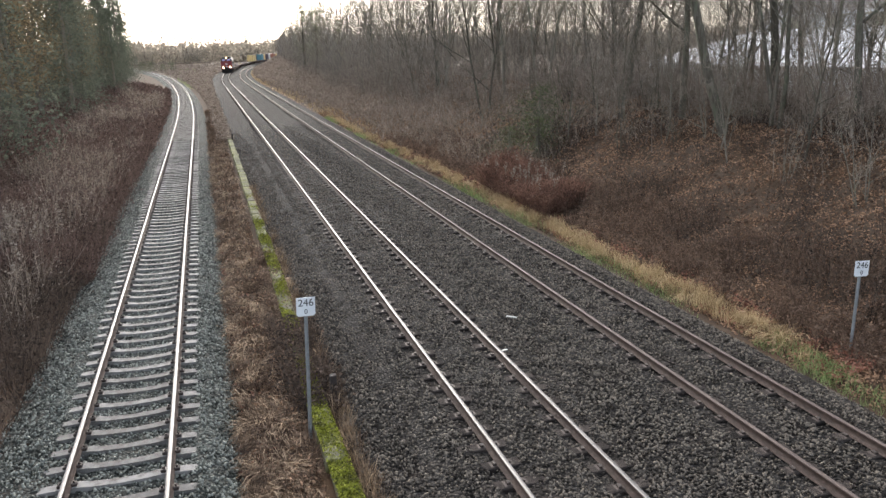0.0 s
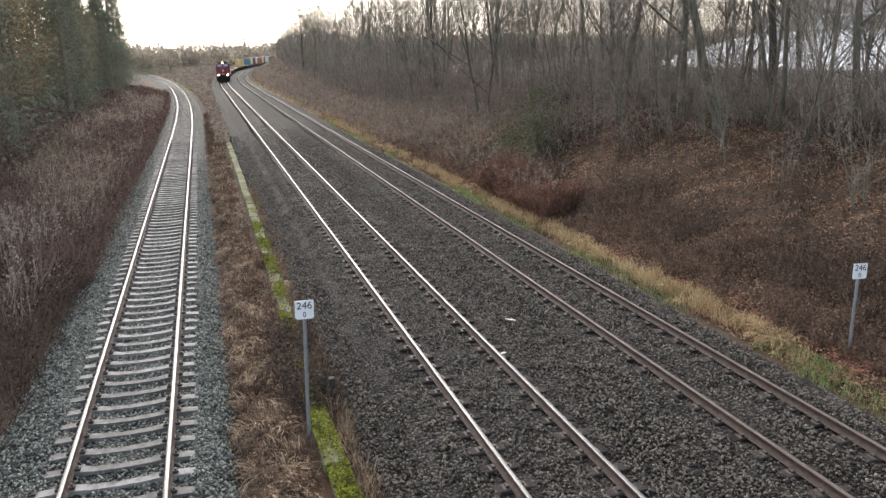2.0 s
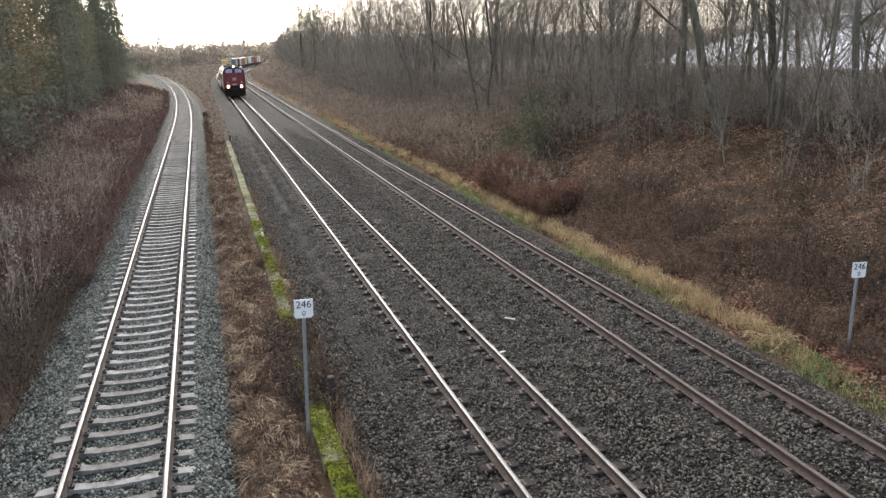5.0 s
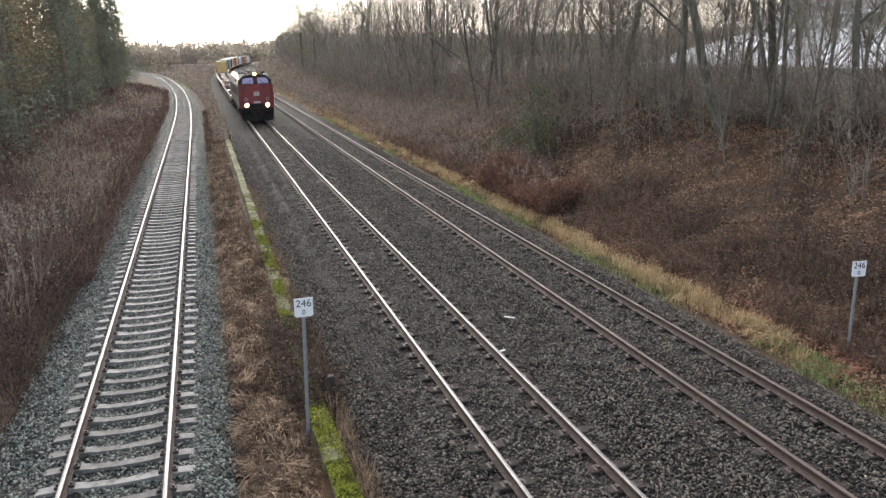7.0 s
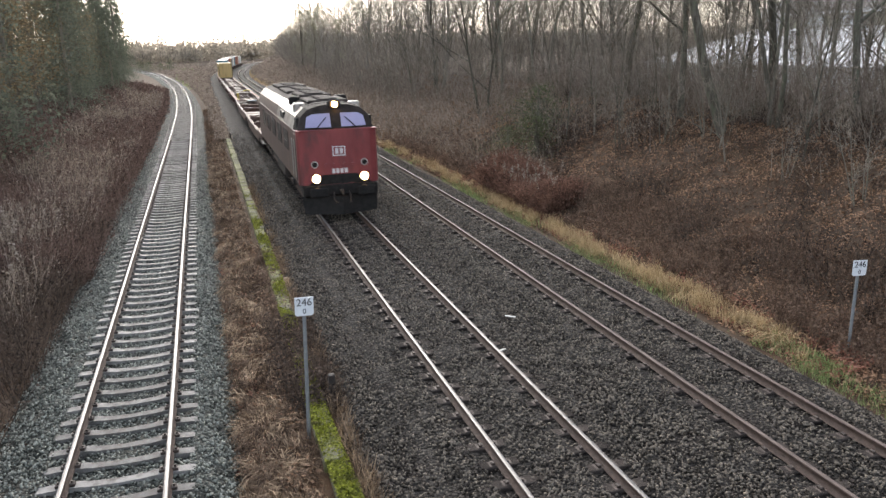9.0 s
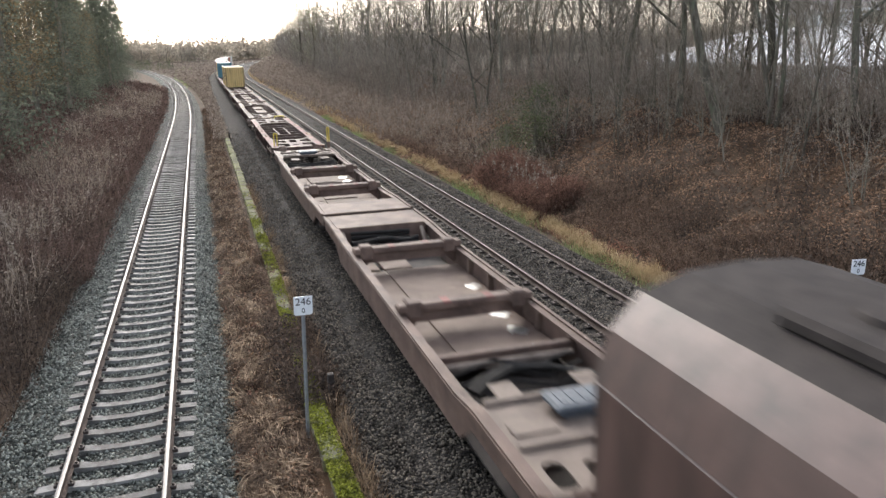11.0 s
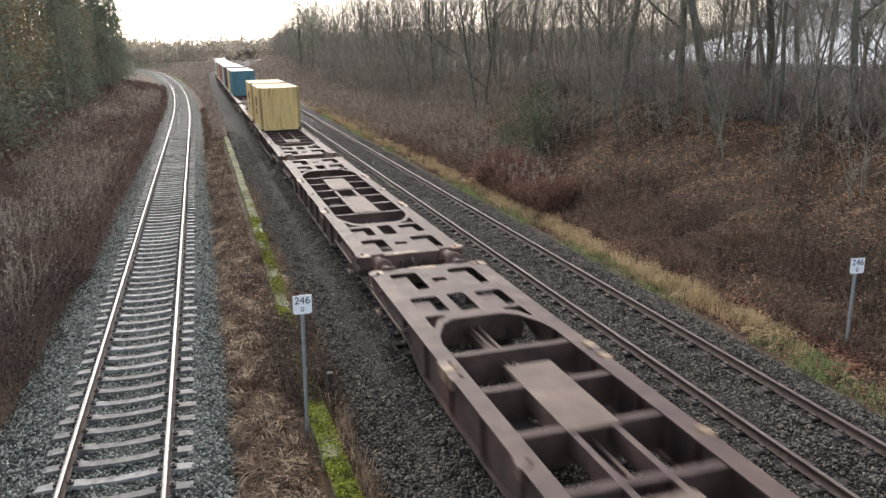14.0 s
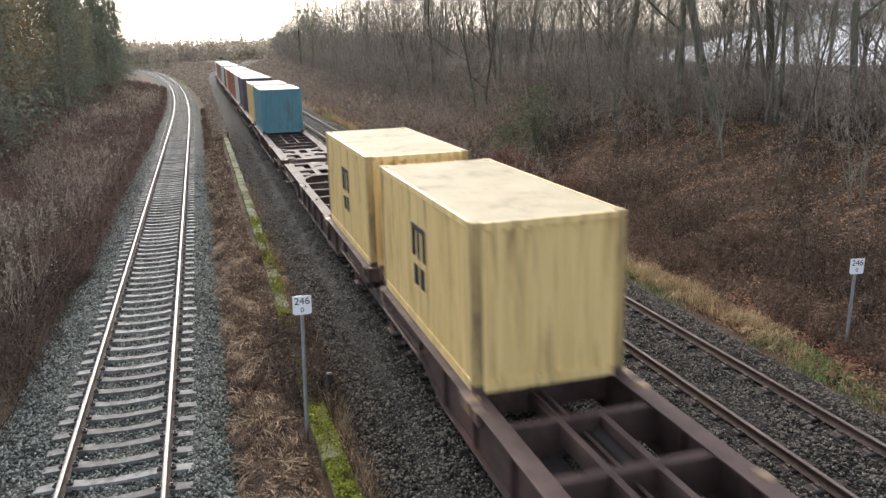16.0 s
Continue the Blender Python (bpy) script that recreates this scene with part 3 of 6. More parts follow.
def strip(name, path, profile, ys, m, slots=None):
    """Sweeps a cross profile of (x, z) along a track's bend."""
    prof, n = np.array(profile, float), len(profile)
    b = path(ys)
    head = np.gradient(b, ys) if len(ys) > 1 else b * 0
    verts = np.zeros((len(ys), n, 3))
    verts[:, :, 0] = b[:, None] + prof[None, :, 0]
    verts[:, :, 1] = ys[:, None] - prof[None, :, 0] * head[:, None]
    verts[:, :, 2] = prof[None, :, 1]
    faces, sl = [], []
    for j in range(len(ys) - 1):
        for k in range(n - 1):
            faces.append((j * n + k, j * n + k + 1, (j + 1) * n + k + 1, (j + 1) * n + k))
            sl.append(slots[k] if slots else 0)
    return cloud(name, verts.reshape(-1, 3), faces, m, sl)


YS = np.concatenate([np.arange(-12, 70, 4.0), np.arange(70, 460, 6.0)])
YS_FINE = np.concatenate([np.arange(-12, 60, 0.35), np.arange(60, 460, 6.0)])


def bed(name, path, xs_top, m, label):
    """A ballast bed, uneven across and along."""
    prof = xs_top
    n = len(prof)
    p = np.array(prof, float)
    b, head = path(YS_FINE), np.gradient(path(YS_FINE), YS_FINE)
    v = np.zeros((len(YS_FINE), n, 3))
    v[:, :, 0] = b[:, None] + p[None, :, 0] + rng.normal(0, 0.02, (len(YS_FINE), n))
    v[:, :, 1] = YS_FINE[:, None] - p[None, :, 0] * head[:, None]
    v[:, :, 2] = p[None, :, 1] + rng.normal(0, 0.012, (len(YS_FINE), n))
    i = (np.arange(len(YS_FINE) - 1)[:, None] * n + np.arange(n - 1)[None, :]).ravel()
    f = np.stack([i, i + 1, i + n + 1, i + n], -1)
    return solid(name, cloud(name, v.reshape(-1, 3), f, m, smooth=True), None, label, "ballast", kind="structure")


def build_beds():
    p1 = [(X1 + a, z) for a, z in ((-2.75, -0.62), (-2.3, -0.46), (-1.75, -0.26), (-1.4, -0.17), (-1.2, -0.175), (-1.08, -0.23), (-0.75, -0.25), (-0.3, -0.25), (0, -0.255), (0.3, -0.25), (0.75, -0.25), (1.08, -0.23), (1.2, -0.175), (1.4, -0.17), (1.65, -0.26), (1.9, -0.4), (2.2, -0.6))]
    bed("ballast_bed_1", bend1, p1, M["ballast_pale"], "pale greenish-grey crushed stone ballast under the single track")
    cross = [(-0.95, -0.2), (-0.62, -0.15), (-0.34, -0.148), (-0.24, -0.195), (0, -0.2), (0.22, -0.195), (0.32, -0.15)]
    p2 = [(1.66, -0.4), (1.74, -0.275), (2.1, -0.27), (2.6, -0.31)]
    for c in (X2, X3):
        p2 += [(c - 0.7535 + a, z) for a, z in cross] + [(c, -0.135)] + [(c + 0.7535 - a, z) for a, z in reversed(cross)]
        p2 += [(6.8, -0.21)] if c == X2 else [(11.0, -0.4), (11.35, -0.62)]
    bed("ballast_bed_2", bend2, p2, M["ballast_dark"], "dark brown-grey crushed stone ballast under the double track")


RAIL = [(-0.07, -0.165), (-0.07, -0.15), (-0.012, -0.135), (-0.01, -0.05), (-0.036, -0.037), (-0.036, -0.006), (-0.026, 0), (0.026, 0), (0.036, -0.006), (0.036, -0.037), (0.01, -0.05), (0.012, -0.135), (0.07, -0.15), (0.07, -0.165)]
RAIL_SLOTS = [1, 1, 1, 1, 1, 0, 0, 0, 1, 1, 1, 1, 1]


def sleeper_concrete():
    """A monoblock sleeper, lower in its middle, across x."""
    g = Geo()
    st = [(-1.3, -0.215, 0.11), (-1.25, -0.19, 0.12), (-0.95, -0.172, 0.125), (-0.55, -0.172, 0.125), (-0.4, -0.195, 0.11), (0, -0.21, 0.1), (0.4, -0.195, 0.11), (0.55, -0.172, 0.125), (0.95, -0.172, 0.125), (1.25, -0.19, 0.12), (1.3, -0.215, 0.11)]
    for x, z, w in st:
        g.v += [(x, -w, -0.36), (x, -w * 0.82, z), (x, w * 0.82, z), (x, w, -0.36)]
    for k in range(len(st) - 1):
        for e in range(3):
            a = 4 * k + e
            g.f.append((a, a + 1, a + 5, a + 4))
    g.f += [(0, 1, 2, 3), (43, 42, 41, 40)]
    g.m = [0] * len(g.f)
    return g.mesh("sleeper", M["concrete"])


def clip_mesh():
    g = Geo()
    for s in (-1, 1):
        g.box(s * 0.1 - 0.045, s * 0.1 + 0.045, -0.06, 0.06, -0.175, -0.125, 0.012)
        g.tube((s * 0.1, 0, -0.13), (s * 0.1, 0, -0.095), 0.02, n=6)
    return g.mesh("rail_clip", M["clip"])


def build_track(name, x, path, sleeper, seat, m_top, label, ymax_parts, spacing=0.6, phase=0.0, drop=0.0, clips=True, rest=None):
    tr = thing(name, label, "railway track", kind="structure")
    for sx in (-0.7535, 0.7535):
        prof = [(x + sx + a, z) for a, z in RAIL]
        part("rail", strip("rail", path, prof, YS, [m_top, M["rail_side"]], RAIL_SLOTS), None, tr)
    y, n = 4.0 + phase, 0
    far_v, far_f = [], []
    while y < 300:
        b = float(path(y))
        h = float(path(y + 0.5) - path(y - 0.5))
        if y < ymax_parts:
            ob = part("sleeper", sleeper, None, tr, at=(x + b, y, drop + (random.random() - 0.5) * 0.012))
            ob.rotation_euler = (0, 0, -math.atan(h) + random.gauss(0, 0.008))
            if clips:
                for sx in (-0.7535, 0.7535):
                    part("rail_clip", seat, None, ob, at=(sx, 0, -drop))
        else:
            k = len(far_v)
            for cx, cy in ((-1.28, -0.12), (1.28, -0.12), (1.28, 0.12), (-1.28, 0.12)):
                far_v.append((x + b + cx, y + cy - cx * h, -0.18 + drop * 0.5))
            for cx, cy in ((-1.3, -0.14), (1.3, -0.14), (1.3, 0.14), (-1.3, 0.14)):
                far_v.append((x + b + cx, y + cy - cx * h, -0.3))
            far_f += [(k, k + 1, k + 2, k + 3)] + [(k + i, k + (i + 1) % 4, k + 4 + (i + 1) % 4, k + 4 + i) for i in range(4)]
        y += spacing
        n += 1
    ob = part("far_sleepers", cloud("far_sleepers", far_v, far_f, rest), None, tr, "sleepers far along the track")
    tagged(ob, kind="stuff")
    return tr


def sleeper_wood():
    g = Geo()
    g.box(-1.28, 1.28, -0.125, 0.125, -0.34, -0.166, 0.015)
    return g.mesh("sleeper", M["old_wood"])


def plate_mesh():
    g = Geo()
    g.box(-0.19, 0.19, -0.085, 0.085, -0.168, -0.15, 0.006)
    for s in (-1, 1):
        g.box(s * 0.115 - 0.03, s * 0.115 + 0.03, -0.05, 0.05, -0.155, -0.115, 0.01)
    return g.mesh("base_plate", M["clip"])


# ---- train ----
def along(s):
    """The place and turn of the middle track's centre at arc length s."""
    if s < 160:
        return X2, s, 0.0
    a = (s - 160) / 1342
    return X2 + 1342 * (1 - math.cos(a)), 160 + 1342 * math.sin(a), -math.degrees(a)


def nose_at(t):
    """How far along the track the locomotive's headlights are, in metres."""
    return 237.1 - 24.026 * t + 0.11445 * t * t


def train_rows(u, half):
    rows = []
    for k in range(33):
        t = k * 0.5
        x0, y0, _ = along(nose_at(t) + u - half)
        x1, y1, _ = along(nose_at(t) + u + half)
        rows.append((t, pose((x0 + x1) / 2, (y0 + y1) / 2, 0, 0, 0, -math.degrees(math.atan2(x1 - x0, y1 - y0)))))
    return rows


TRAIN = []


def wheelset_mesh(r=0.46):
    g = Geo()
    g.tube((-0.9, 0, r), (0.9, 0, r), 0.08, n=8)
    for s in (-1, 1):
        g.tube((s * 0.69, 0, r), (s * 0.72, 0, r), r + 0.03, n=20)
        g.tube((s * 0.72, 0, r), (s * 0.82, 0, r), r, r - 0.01, n=20)
        g.tube((s * 0.82, 0, r), (s * 0.9, 0, r), 0.16, n=12)
    return g.mesh("wheelset", M["under"])


def bogie_geo(base=1.8):
    g = Geo()
    for s in (-1, 1):
        x0, x1 = s * 0.93, s * 1.07
        poly = [(-base / 2 - 0.35, 0.6), (-base / 2 - 0.3, 0.75), (-0.55, 0.78), (-0.35, 0.62), (0.35, 0.62), (0.55, 0.78), (base / 2 + 0.3, 0.75), (base / 2 + 0.35, 0.6), (base / 2 + 0.2, 0.5), (0.5, 0.42), (-0.5, 0.42), (-base / 2 - 0.2, 0.5)]
        g.prism(poly, 0, min(x0, x1), max(x0, x1))
        for e in (-1, 1):
            g.box(s * 1.0 - 0.14, s * 1.0 + 0.14, e * base / 2 - 0.16, e * base / 2 + 0.16, 0.34, 0.62, 0.03)
            for d in (-0.27, 0.27):
                g.tube((s * 1.0, e * base / 2 + d, 0.42), (s * 1.0, e * base / 2 + d, 0.7), 0.08, n=8)
    g.box(-1.0, 1.0, -0.2, 0.2, 0.55, 0.78, 0.03)
    return g


def add_bogie(root, y, base, meshes):
    b = part("bogie", meshes[0], None, root, at=(0, y, 0))
    for e in (-1, 1):
        part("wheelset", meshes[1], None, b, at=(0, e * base / 2, 0))


def buffer_mesh(sign):
    """A buffer whose head is 0.62 m out along sign * y."""
    g = Geo()
    g.box(-0.17, 0.17, min(0, sign * 0.06), max(0, sign * 0.06), 0.88, 1.22, 0.02)
    g.tube((0, 0, 1.05), (0, sign * 0.36, 1.05), 0.13, 0.11, n=12)
    g.tube((0, sign * 0.36, 1.05), (0, sign * 0.56, 1.05), 0.085, n=12)
    g.tube((0, sign * 0.56, 1.05), (0, sign * 0.62, 1.05), 0.2, 0.22, n=14)
    return g.mesh("buffer", M["wagon_grey"])


def couple(owner, sign, at):
    g = Geo()
    g.box(-0.05, 0.05, min(0, sign * 0.35), max(0, sign * 0.35), 0.96, 1.06, 0.02)
    g.tube((0, sign * 0.3, 1.08), (0, sign * 0.42, 0.9), 0.045, n=8)
    part("coupling", g, M["under"], owner, "dark steel draw hook", at=at)
    for x in (-0.28, 0.3):
        g = Geo()
        pts = [(x, 0, 0.95), (x * 1.1, sign * 0.2, 0.75), (x * 0.9, sign * 0.4, 0.62), (x * 0.7, sign * 0.55, 0.68)]
        for a, b in zip(pts, pts[1:]):
            g.tube(a, b, 0.03, n=6)
        part("brake_hose", g, M["under"], owner, "black rubber hose", at=at)


def cross_x(poly, flip):
    return [(-a, b) for a, b in poly] if flip else poly


def deck_wagon(u_front, paint, trim, label, plates):
    """A 60-foot container flat: deck front at u_front behind the headlights, deck 18.5 m long."""
    L, u = 18.56, u_front + 18.56 / 2
    w = thing("container_wagon", label, "freight wagon", "wagons of the freight train")
    h = L / 2
    web = [(-h, 1.13), (-h, 0.85), (-h + 3.0, 0.85), (-h + 4.6, 0.42), (h - 4.6, 0.42), (h - 3.0, 0.85), (h, 0.85), (h, 1.13)]
    for s in (-1, 1):
        g = Geo()
        g.box(s * 1.2 - 0.15, s * 1.2 + 0.15, -h, h, 1.125, 1.155, 0.006)
        g.prism(web, 0, s * 1.24 - 0.012, s * 1.24 + 0.012, 1)
        low = [(y, z) for y, z in web[1:7]]
        for (ya, za), (yb, zb) in zip(low, low[1:]):
            g.prism([(ya, za), (yb, zb), (yb, zb - 0.03), (ya, za - 0.03)], 0, s * 1.24 - 0.1, s * 1.24 + 0.1, 1)
        for k in range(9):
            y = -h + 3.2 + k * (L - 6.4) / 8
            d = 0.45 if abs(y) < h - 4.6 else 0.8
            g.box(s * 1.24 - 0.09, s * 1.24 + 0.09, y - 0.015, y + 0.015, d, 1.125, 0, 1)
        part("side_sill", g, [trim, M["wagon_side"]], w)
    for e in (-1, 1):
        Y = lambda a: e * (h - a)
        edge = [(-1.05, Y(0)), (1.05, Y(0)), (1.05, Y(5.0)), (0.98, Y(4.55)), (0.74, Y(4.0)), (0.5, Y(3.8)), (-0.5, Y(3.8)), (-0.74, Y(4.0)), (-0.98, Y(4.55)), (-1.05, Y(5.0))]
        cuts = [rounded(-0.98, -0.36, Y(0.4), Y(1.75), 0.1), rounded(0.36, 0.98, Y(0.4), Y(1.75), 0.1), rounded(-0.16, 0.16, Y(1.0), Y(1.3), 0.06)]
        cuts += [rounded(-0.98, -0.4, Y(2.3), Y(3.3), 0.08), rounded(0.4, 0.98, Y(2.3), Y(3.3), 0.08), rounded(-0.19, 0.19, Y(2.25), Y(3.4), 0.05)]
        cuts += [[(q * 0.97, Y(3.5)), (q * 0.6, Y(3.52)), (q * 0.58, Y(3.6)), (q * 0.8, Y(3.78)), (q * 0.95, Y(4.15)), (q * 0.99, Y(4.1))] for q in (-1, 1)]
        part("end_platform", cut_plate("end_platform", edge, cuts, 1.118, 1.152, paint), None, w)
        for q in (-1, 1):
            for a0, a1 in ((0.36, 1.8), (2.26, 3.34)):
                r = Geo()
                r.box(*((-0.93, -0.58) if q < 0 else (0.42, 0.84)), min(Y(a0), Y(a1)) + 0.09, max(Y(a0), Y(a1)) - 0.09, 1.05, 1.08, 0.008)
                part("recess_plate", r, paint, w)
        for xa, xb, a1, m in ((-0.42, 0.2, 0.16, M["yellow_worn"]), (-1.29, -1.06, 0.3, M["yellow_worn"]), (1.06, 1.29, 0.3, M["wagon_pink"])):
            r = Geo()
            r.box(xa, xb, *sorted((Y(0.012), Y(a1))), 1.156, 1.162)
            part("paint_mark", r, m, w, "worn paint mark on the end beam")
        g = Geo()
        g.box(-1.3, 1.3, min(Y(0), Y(0.04)), max(Y(0), Y(0.04)), 0.82, 1.15, 0.0)
        part("end_beam", g, paint, w)
        g = Geo()
        g.box(-1.04, 1.04, min(Y(3.44), Y(3.48)), max(Y(3.44), Y(3.48)), 0.5, 1.116)
        part("bulkhead", g, paint, w)
        for s in (-1, 1):
            part("buffer", BUF[e], None, w, "grey steel buffer", at=(s * 0.875, e * h, 0))
        couple(w, e, (0, e * h, 0))
        add_bogie(w, e * (h - 2.2), 1.8, BOGIE)
        g = Geo()
        xs = -1.38
        g.tube((xs, Y(0.9), 0.55), (xs, Y(0.9), 0.9), 0.018, n=6), g.tube((xs, Y(1.3), 0.55), (xs, Y(1.3), 0.9), 0.018, n=6)
        g.tube((xs, Y(0.9), 0.55), (xs, Y(1.3), 0.55), 0.018, n=6)
        g.box(xs - 0.06, xs + 0.06, min(Y(0.9), Y(1.3)), max(Y(0.9), Y(1.3)), 0.52, 0.56)
        g.tube((xs - 0.02, Y(0.6), 0.86), (xs - 0.02, Y(3.3), 0.86), 0.02, n=6), g.tube((xs - 0.02, Y(3.3), 0.86), (xs + 0.1, Y(3.6), 1.0), 0.02, n=6)
        g.tube((xs, Y(0.9), 0.9), (xs + 0.12, Y(0.9), 0.98), 0.018, n=6), g.tube((xs, Y(1.3), 0.9), (xs + 0.12, Y(1.3), 0.98), 0.018, n=6)
        part("step", g, M["wagon_grey"], w)
    ys = np.linspace(-h + 5.5, h - 5.5, 6)
    for y in ys:
        g = Geo()
        g.box(-1.06, 1.06, y - 0.075, y + 0.075, 1.09, 1.12, 0.004)
        g.box(-1.2, 1.2, y - 0.012, y + 0.012, 0.55, 1.09)
        part("cross_member", g, paint, w)
    for s in (-1, 1):
        g = Geo()
        g.box(s * 0.32 - 0.05, s * 0.32 + 0.05, ys[1], ys[-2], 1.075, 1.105)
        g.box(s * 0.32 - 0.012, s * 0.32 + 0.012, ys[1], ys[-2], 0.75, 1.075)
        part("centre_sill", g, paint, w)
    for a, b in plates:
        g = Geo()
        g.box(-0.4, 0.4, a, b, 1.115, 1.14, 0.006)
        part("deck_plate", g, M["wagon_floor"], w, "pale brown walkway plate")
    g = Geo()
    g.tube((0.05, -h + 3.6, 0.86), (0.05, h - 3.6, 0.86), 0.03, n=6), g.tube((-0.12, -h + 3.6, 0.9), (-0.12, h - 3.6, 0.9), 0.02, n=6)
    part("brake_pipe", g, M["wagon_grey"], w)
    g = Geo()
    g.box(-0.16, 0.16, -h + 3.5, h - 3.5, 0.62, 0.8, 0.01)
    part("spine_beam", g, paint, w)
    for k in (1, 3):
        g = Geo()
        g.box(-1.2, -0.35, ys[k] + 0.1, ys[k + 1] - 0.1, 0.58, 0.61)
        part("lower_plate", g, M["under"], w)
    g = Geo()
    g.tube((0.3, 1.2, 0.72), (0.3, 2.3, 0.72), 0.2, n=12)
    part("brake_cylinder", g, M["under"], w)
    g = Geo()
    g.box(-0.8, -0.4, -1.4, -0.7, 0.62, 0.95, 0.03)
    part("brake_valve", g, M["under"], w)
    for s in (-1, 1):
        for y in (-h + 0.25, -h + 6.1, -h + 6.45, h - 6.45, h - 6.1, h - 0.25, 0.0, -3.4, 3.4):
            g = Geo()
            g.box(s * 1.3 - 0.09, s * 1.3 + 0.09, y - 0.13, y + 0.13, 1.12, 1.168, 0.012)
            g.box(s * 1.34 - 0.03, s * 1.34 + 0.03, y - 0.1, y + 0.1, 0.95, 1.12)
            g.tube((s * 1.2, y, 1.155), (s * 1.2, y, 1.2), 0.05, 0.03, n=8)
            part("container_spigot", g, M["yellow_worn"] if (int(abs(y) * 10) + (s > 0)) % 2 else M["wagon_grey"], w)
    TRAIN.append((w, u, h - 2.2))
    return w


def handles(w, spots):
    """Yellow grab rails on a wagon's end: (x, y, foot, top, width)."""
    for x, y, z0, z1, wide in spots:
        g = Geo()
        g.tube((x - wide / 2, y, z0), (x - wide / 2, y, z1), 0.028, n=8), g.tube((x + wide / 2, y, z0), (x + wide / 2, y, z1), 0.028, n=8)
        g.tube((x - wide / 2, y, z1), (x + wide / 2, y, z1), 0.028, n=8)
        part("grab_rail", g, M["handle_yellow"], w, "yellow painted grab rail")


def pocket_wagon(u0, u1):
    """An articulated pocket wagon: two troughs with low floors and cross bars, sharing the middle bogie."""
    u = (u0 + u1) / 2
    w = thing("pocket_wagon", "empty grey-brown articulated pocket wagon with low floor", "freight wagon", "wagons of the freight train")
    P = lambda d: d - u
    mid = P(38.0)
    for a, b, marks in ((P(u0 + 0.6), mid - 0.2, "front"), (mid + 0.2, P(u1 - 0.6), "rear")):
        front = marks == "front"
        # side walls: high along the trough, dipping to the shared bogie
        inner, outer = (b, a) if front else (a, b)
        sg = 1 if front else -1
        top = [(outer, 1.15), (outer + sg * 2.4, 1.15), (outer + sg * 3.2, 1.06), (inner - sg * 3.4, 1.06), (inner - sg * 2.0, 1.12), (inner, 1.12)]
        bot = [(inner, 0.8), (inner - sg * 1.9, 0.75), (inner - sg * 2.6, 0.4), (outer + sg * 3.2, 0.4), (outer + sg * 2.6, 0.8), (outer, 0.8)]
        for s in (-1, 1):
            g = Geo()
            g.prism(top + bot, 0, s * 1.38 - 0.02, s * 1.38 + 0.02)
            part("side_wall", g, M["wagon_grey"], w)
            g = Geo()
            g.prism([(y, z + 0.002) for y, z in top] + [(y, z + 0.037) for y, z in top[::-1]], 0, s * 1.36 - 0.11, s * 1.36 + 0.11)
            part("top_flange", g, M["wagon_grey"], w)
            g = Geo()
            g.prism([(y, z + 0.038) for y, z in top] + [(y, z + 0.078) for y, z in top[::-1]], 0, s * 1.42 - 0.035, s * 1.42 + 0.035)
            part("edge_rail", g, M["wagon_grey"], w)
            for k in range(7):
                y = outer + sg * (3.6 + k * 1.45)
                g = Geo()
                g.box(s * 1.3 - 0.06, s * 1.3 + 0.06, y - 0.05, y + 0.05, 0.66, 1.06, 0.01)
                part("stanchion", g, M["wagon_floor"], w, "pale brown steel stanchion")
        g = Geo()
        g.box(-1.3, 1.3, min(outer + sg * 5.1, inner - sg * 4.9), max(outer + sg * 5.1, inner - sg * 4.9), 0.62, 0.67)
        part("trough_floor", g, M["wagon_floor"], w, "dark worn steel trough floor")
        g = Geo()
        g.box(-0.62, 0.62, min(outer + sg * 5.3, inner - sg * 5.1), max(outer + sg * 5.3, inner - sg * 5.1), 0.675, 0.71, 0.01)
        part("wheel_track", g, M["wagon_floor"], w)
        # five shiny metal patches along one side of the floor
        for k in range(5):
            pa, px = outer + sg * (5.6 + 1.05 * k), 0.97 + 0.08 * math.sin(5 * k)
            ring = [(px + (0.2 + 0.05 * math.sin(3 * i + k)) * math.cos(i * math.pi / 6), pa + (0.24 + 0.09 * math.sin(2 * i + k)) * math.sin(i * math.pi / 6)) for i in range(12)]
            part("wear_patch", cut_plate("wear_patch", ring, [], 0.671, 0.676, M["bare_steel"]), None, w, "shiny bare steel wear patch")
        g = Geo()
        g.box(-1.3, 1.3, min(outer + sg * 1.2, inner - sg * 1.7), max(outer + sg * 1.2, inner - sg * 1.7), 0.36, 0.4)
        part("belly_plate", g, M["under"], w)
        if not front:
            g = Geo()
            g.box(-1.3, 1.3, inner + 1.85, inner + 4.95, 0.6, 0.66, 0.01)
            part("inner_floor", g, M["wagon_floor"], w, "worn steel trough floor")
            g = Geo()
            g.box(-0.62, 0.62, inner + 2.3, inner + 4.9, 0.665, 0.7, 0.01)
            part("wheel_track", g, M["wagon_floor"], w)
        for xa, xb in ((-1.05, -0.7), (-0.6, 0.15)) if front else ():
            g = Geo()
            g.box(xa, xb, min(inner - sg * 3.2, inner - sg * 4.7), max(inner - sg * 3.2, inner - sg * 4.7), 0.58, 0.66, 0.02)
            part("step_plate", g, M["wagon_floor"], w)
        bars = [P(28.2), P(33.0)] if front else [P(42.8), P(47.5)]
        for y in bars:
            g = Geo()
            g.box(-1.4, 1.4, y - 0.17, y + 0.17, 1.14, 1.3, 0.03), g.box(-1.24, 1.24, y - 0.05, y + 0.05, 0.9, 1.15)
            for s in (-1, 1):
                g.box(s * 1.08 - 0.16, s * 1.08 + 0.16, y - 0.2, y + 0.2, 1.0, 1.36, 0.04)
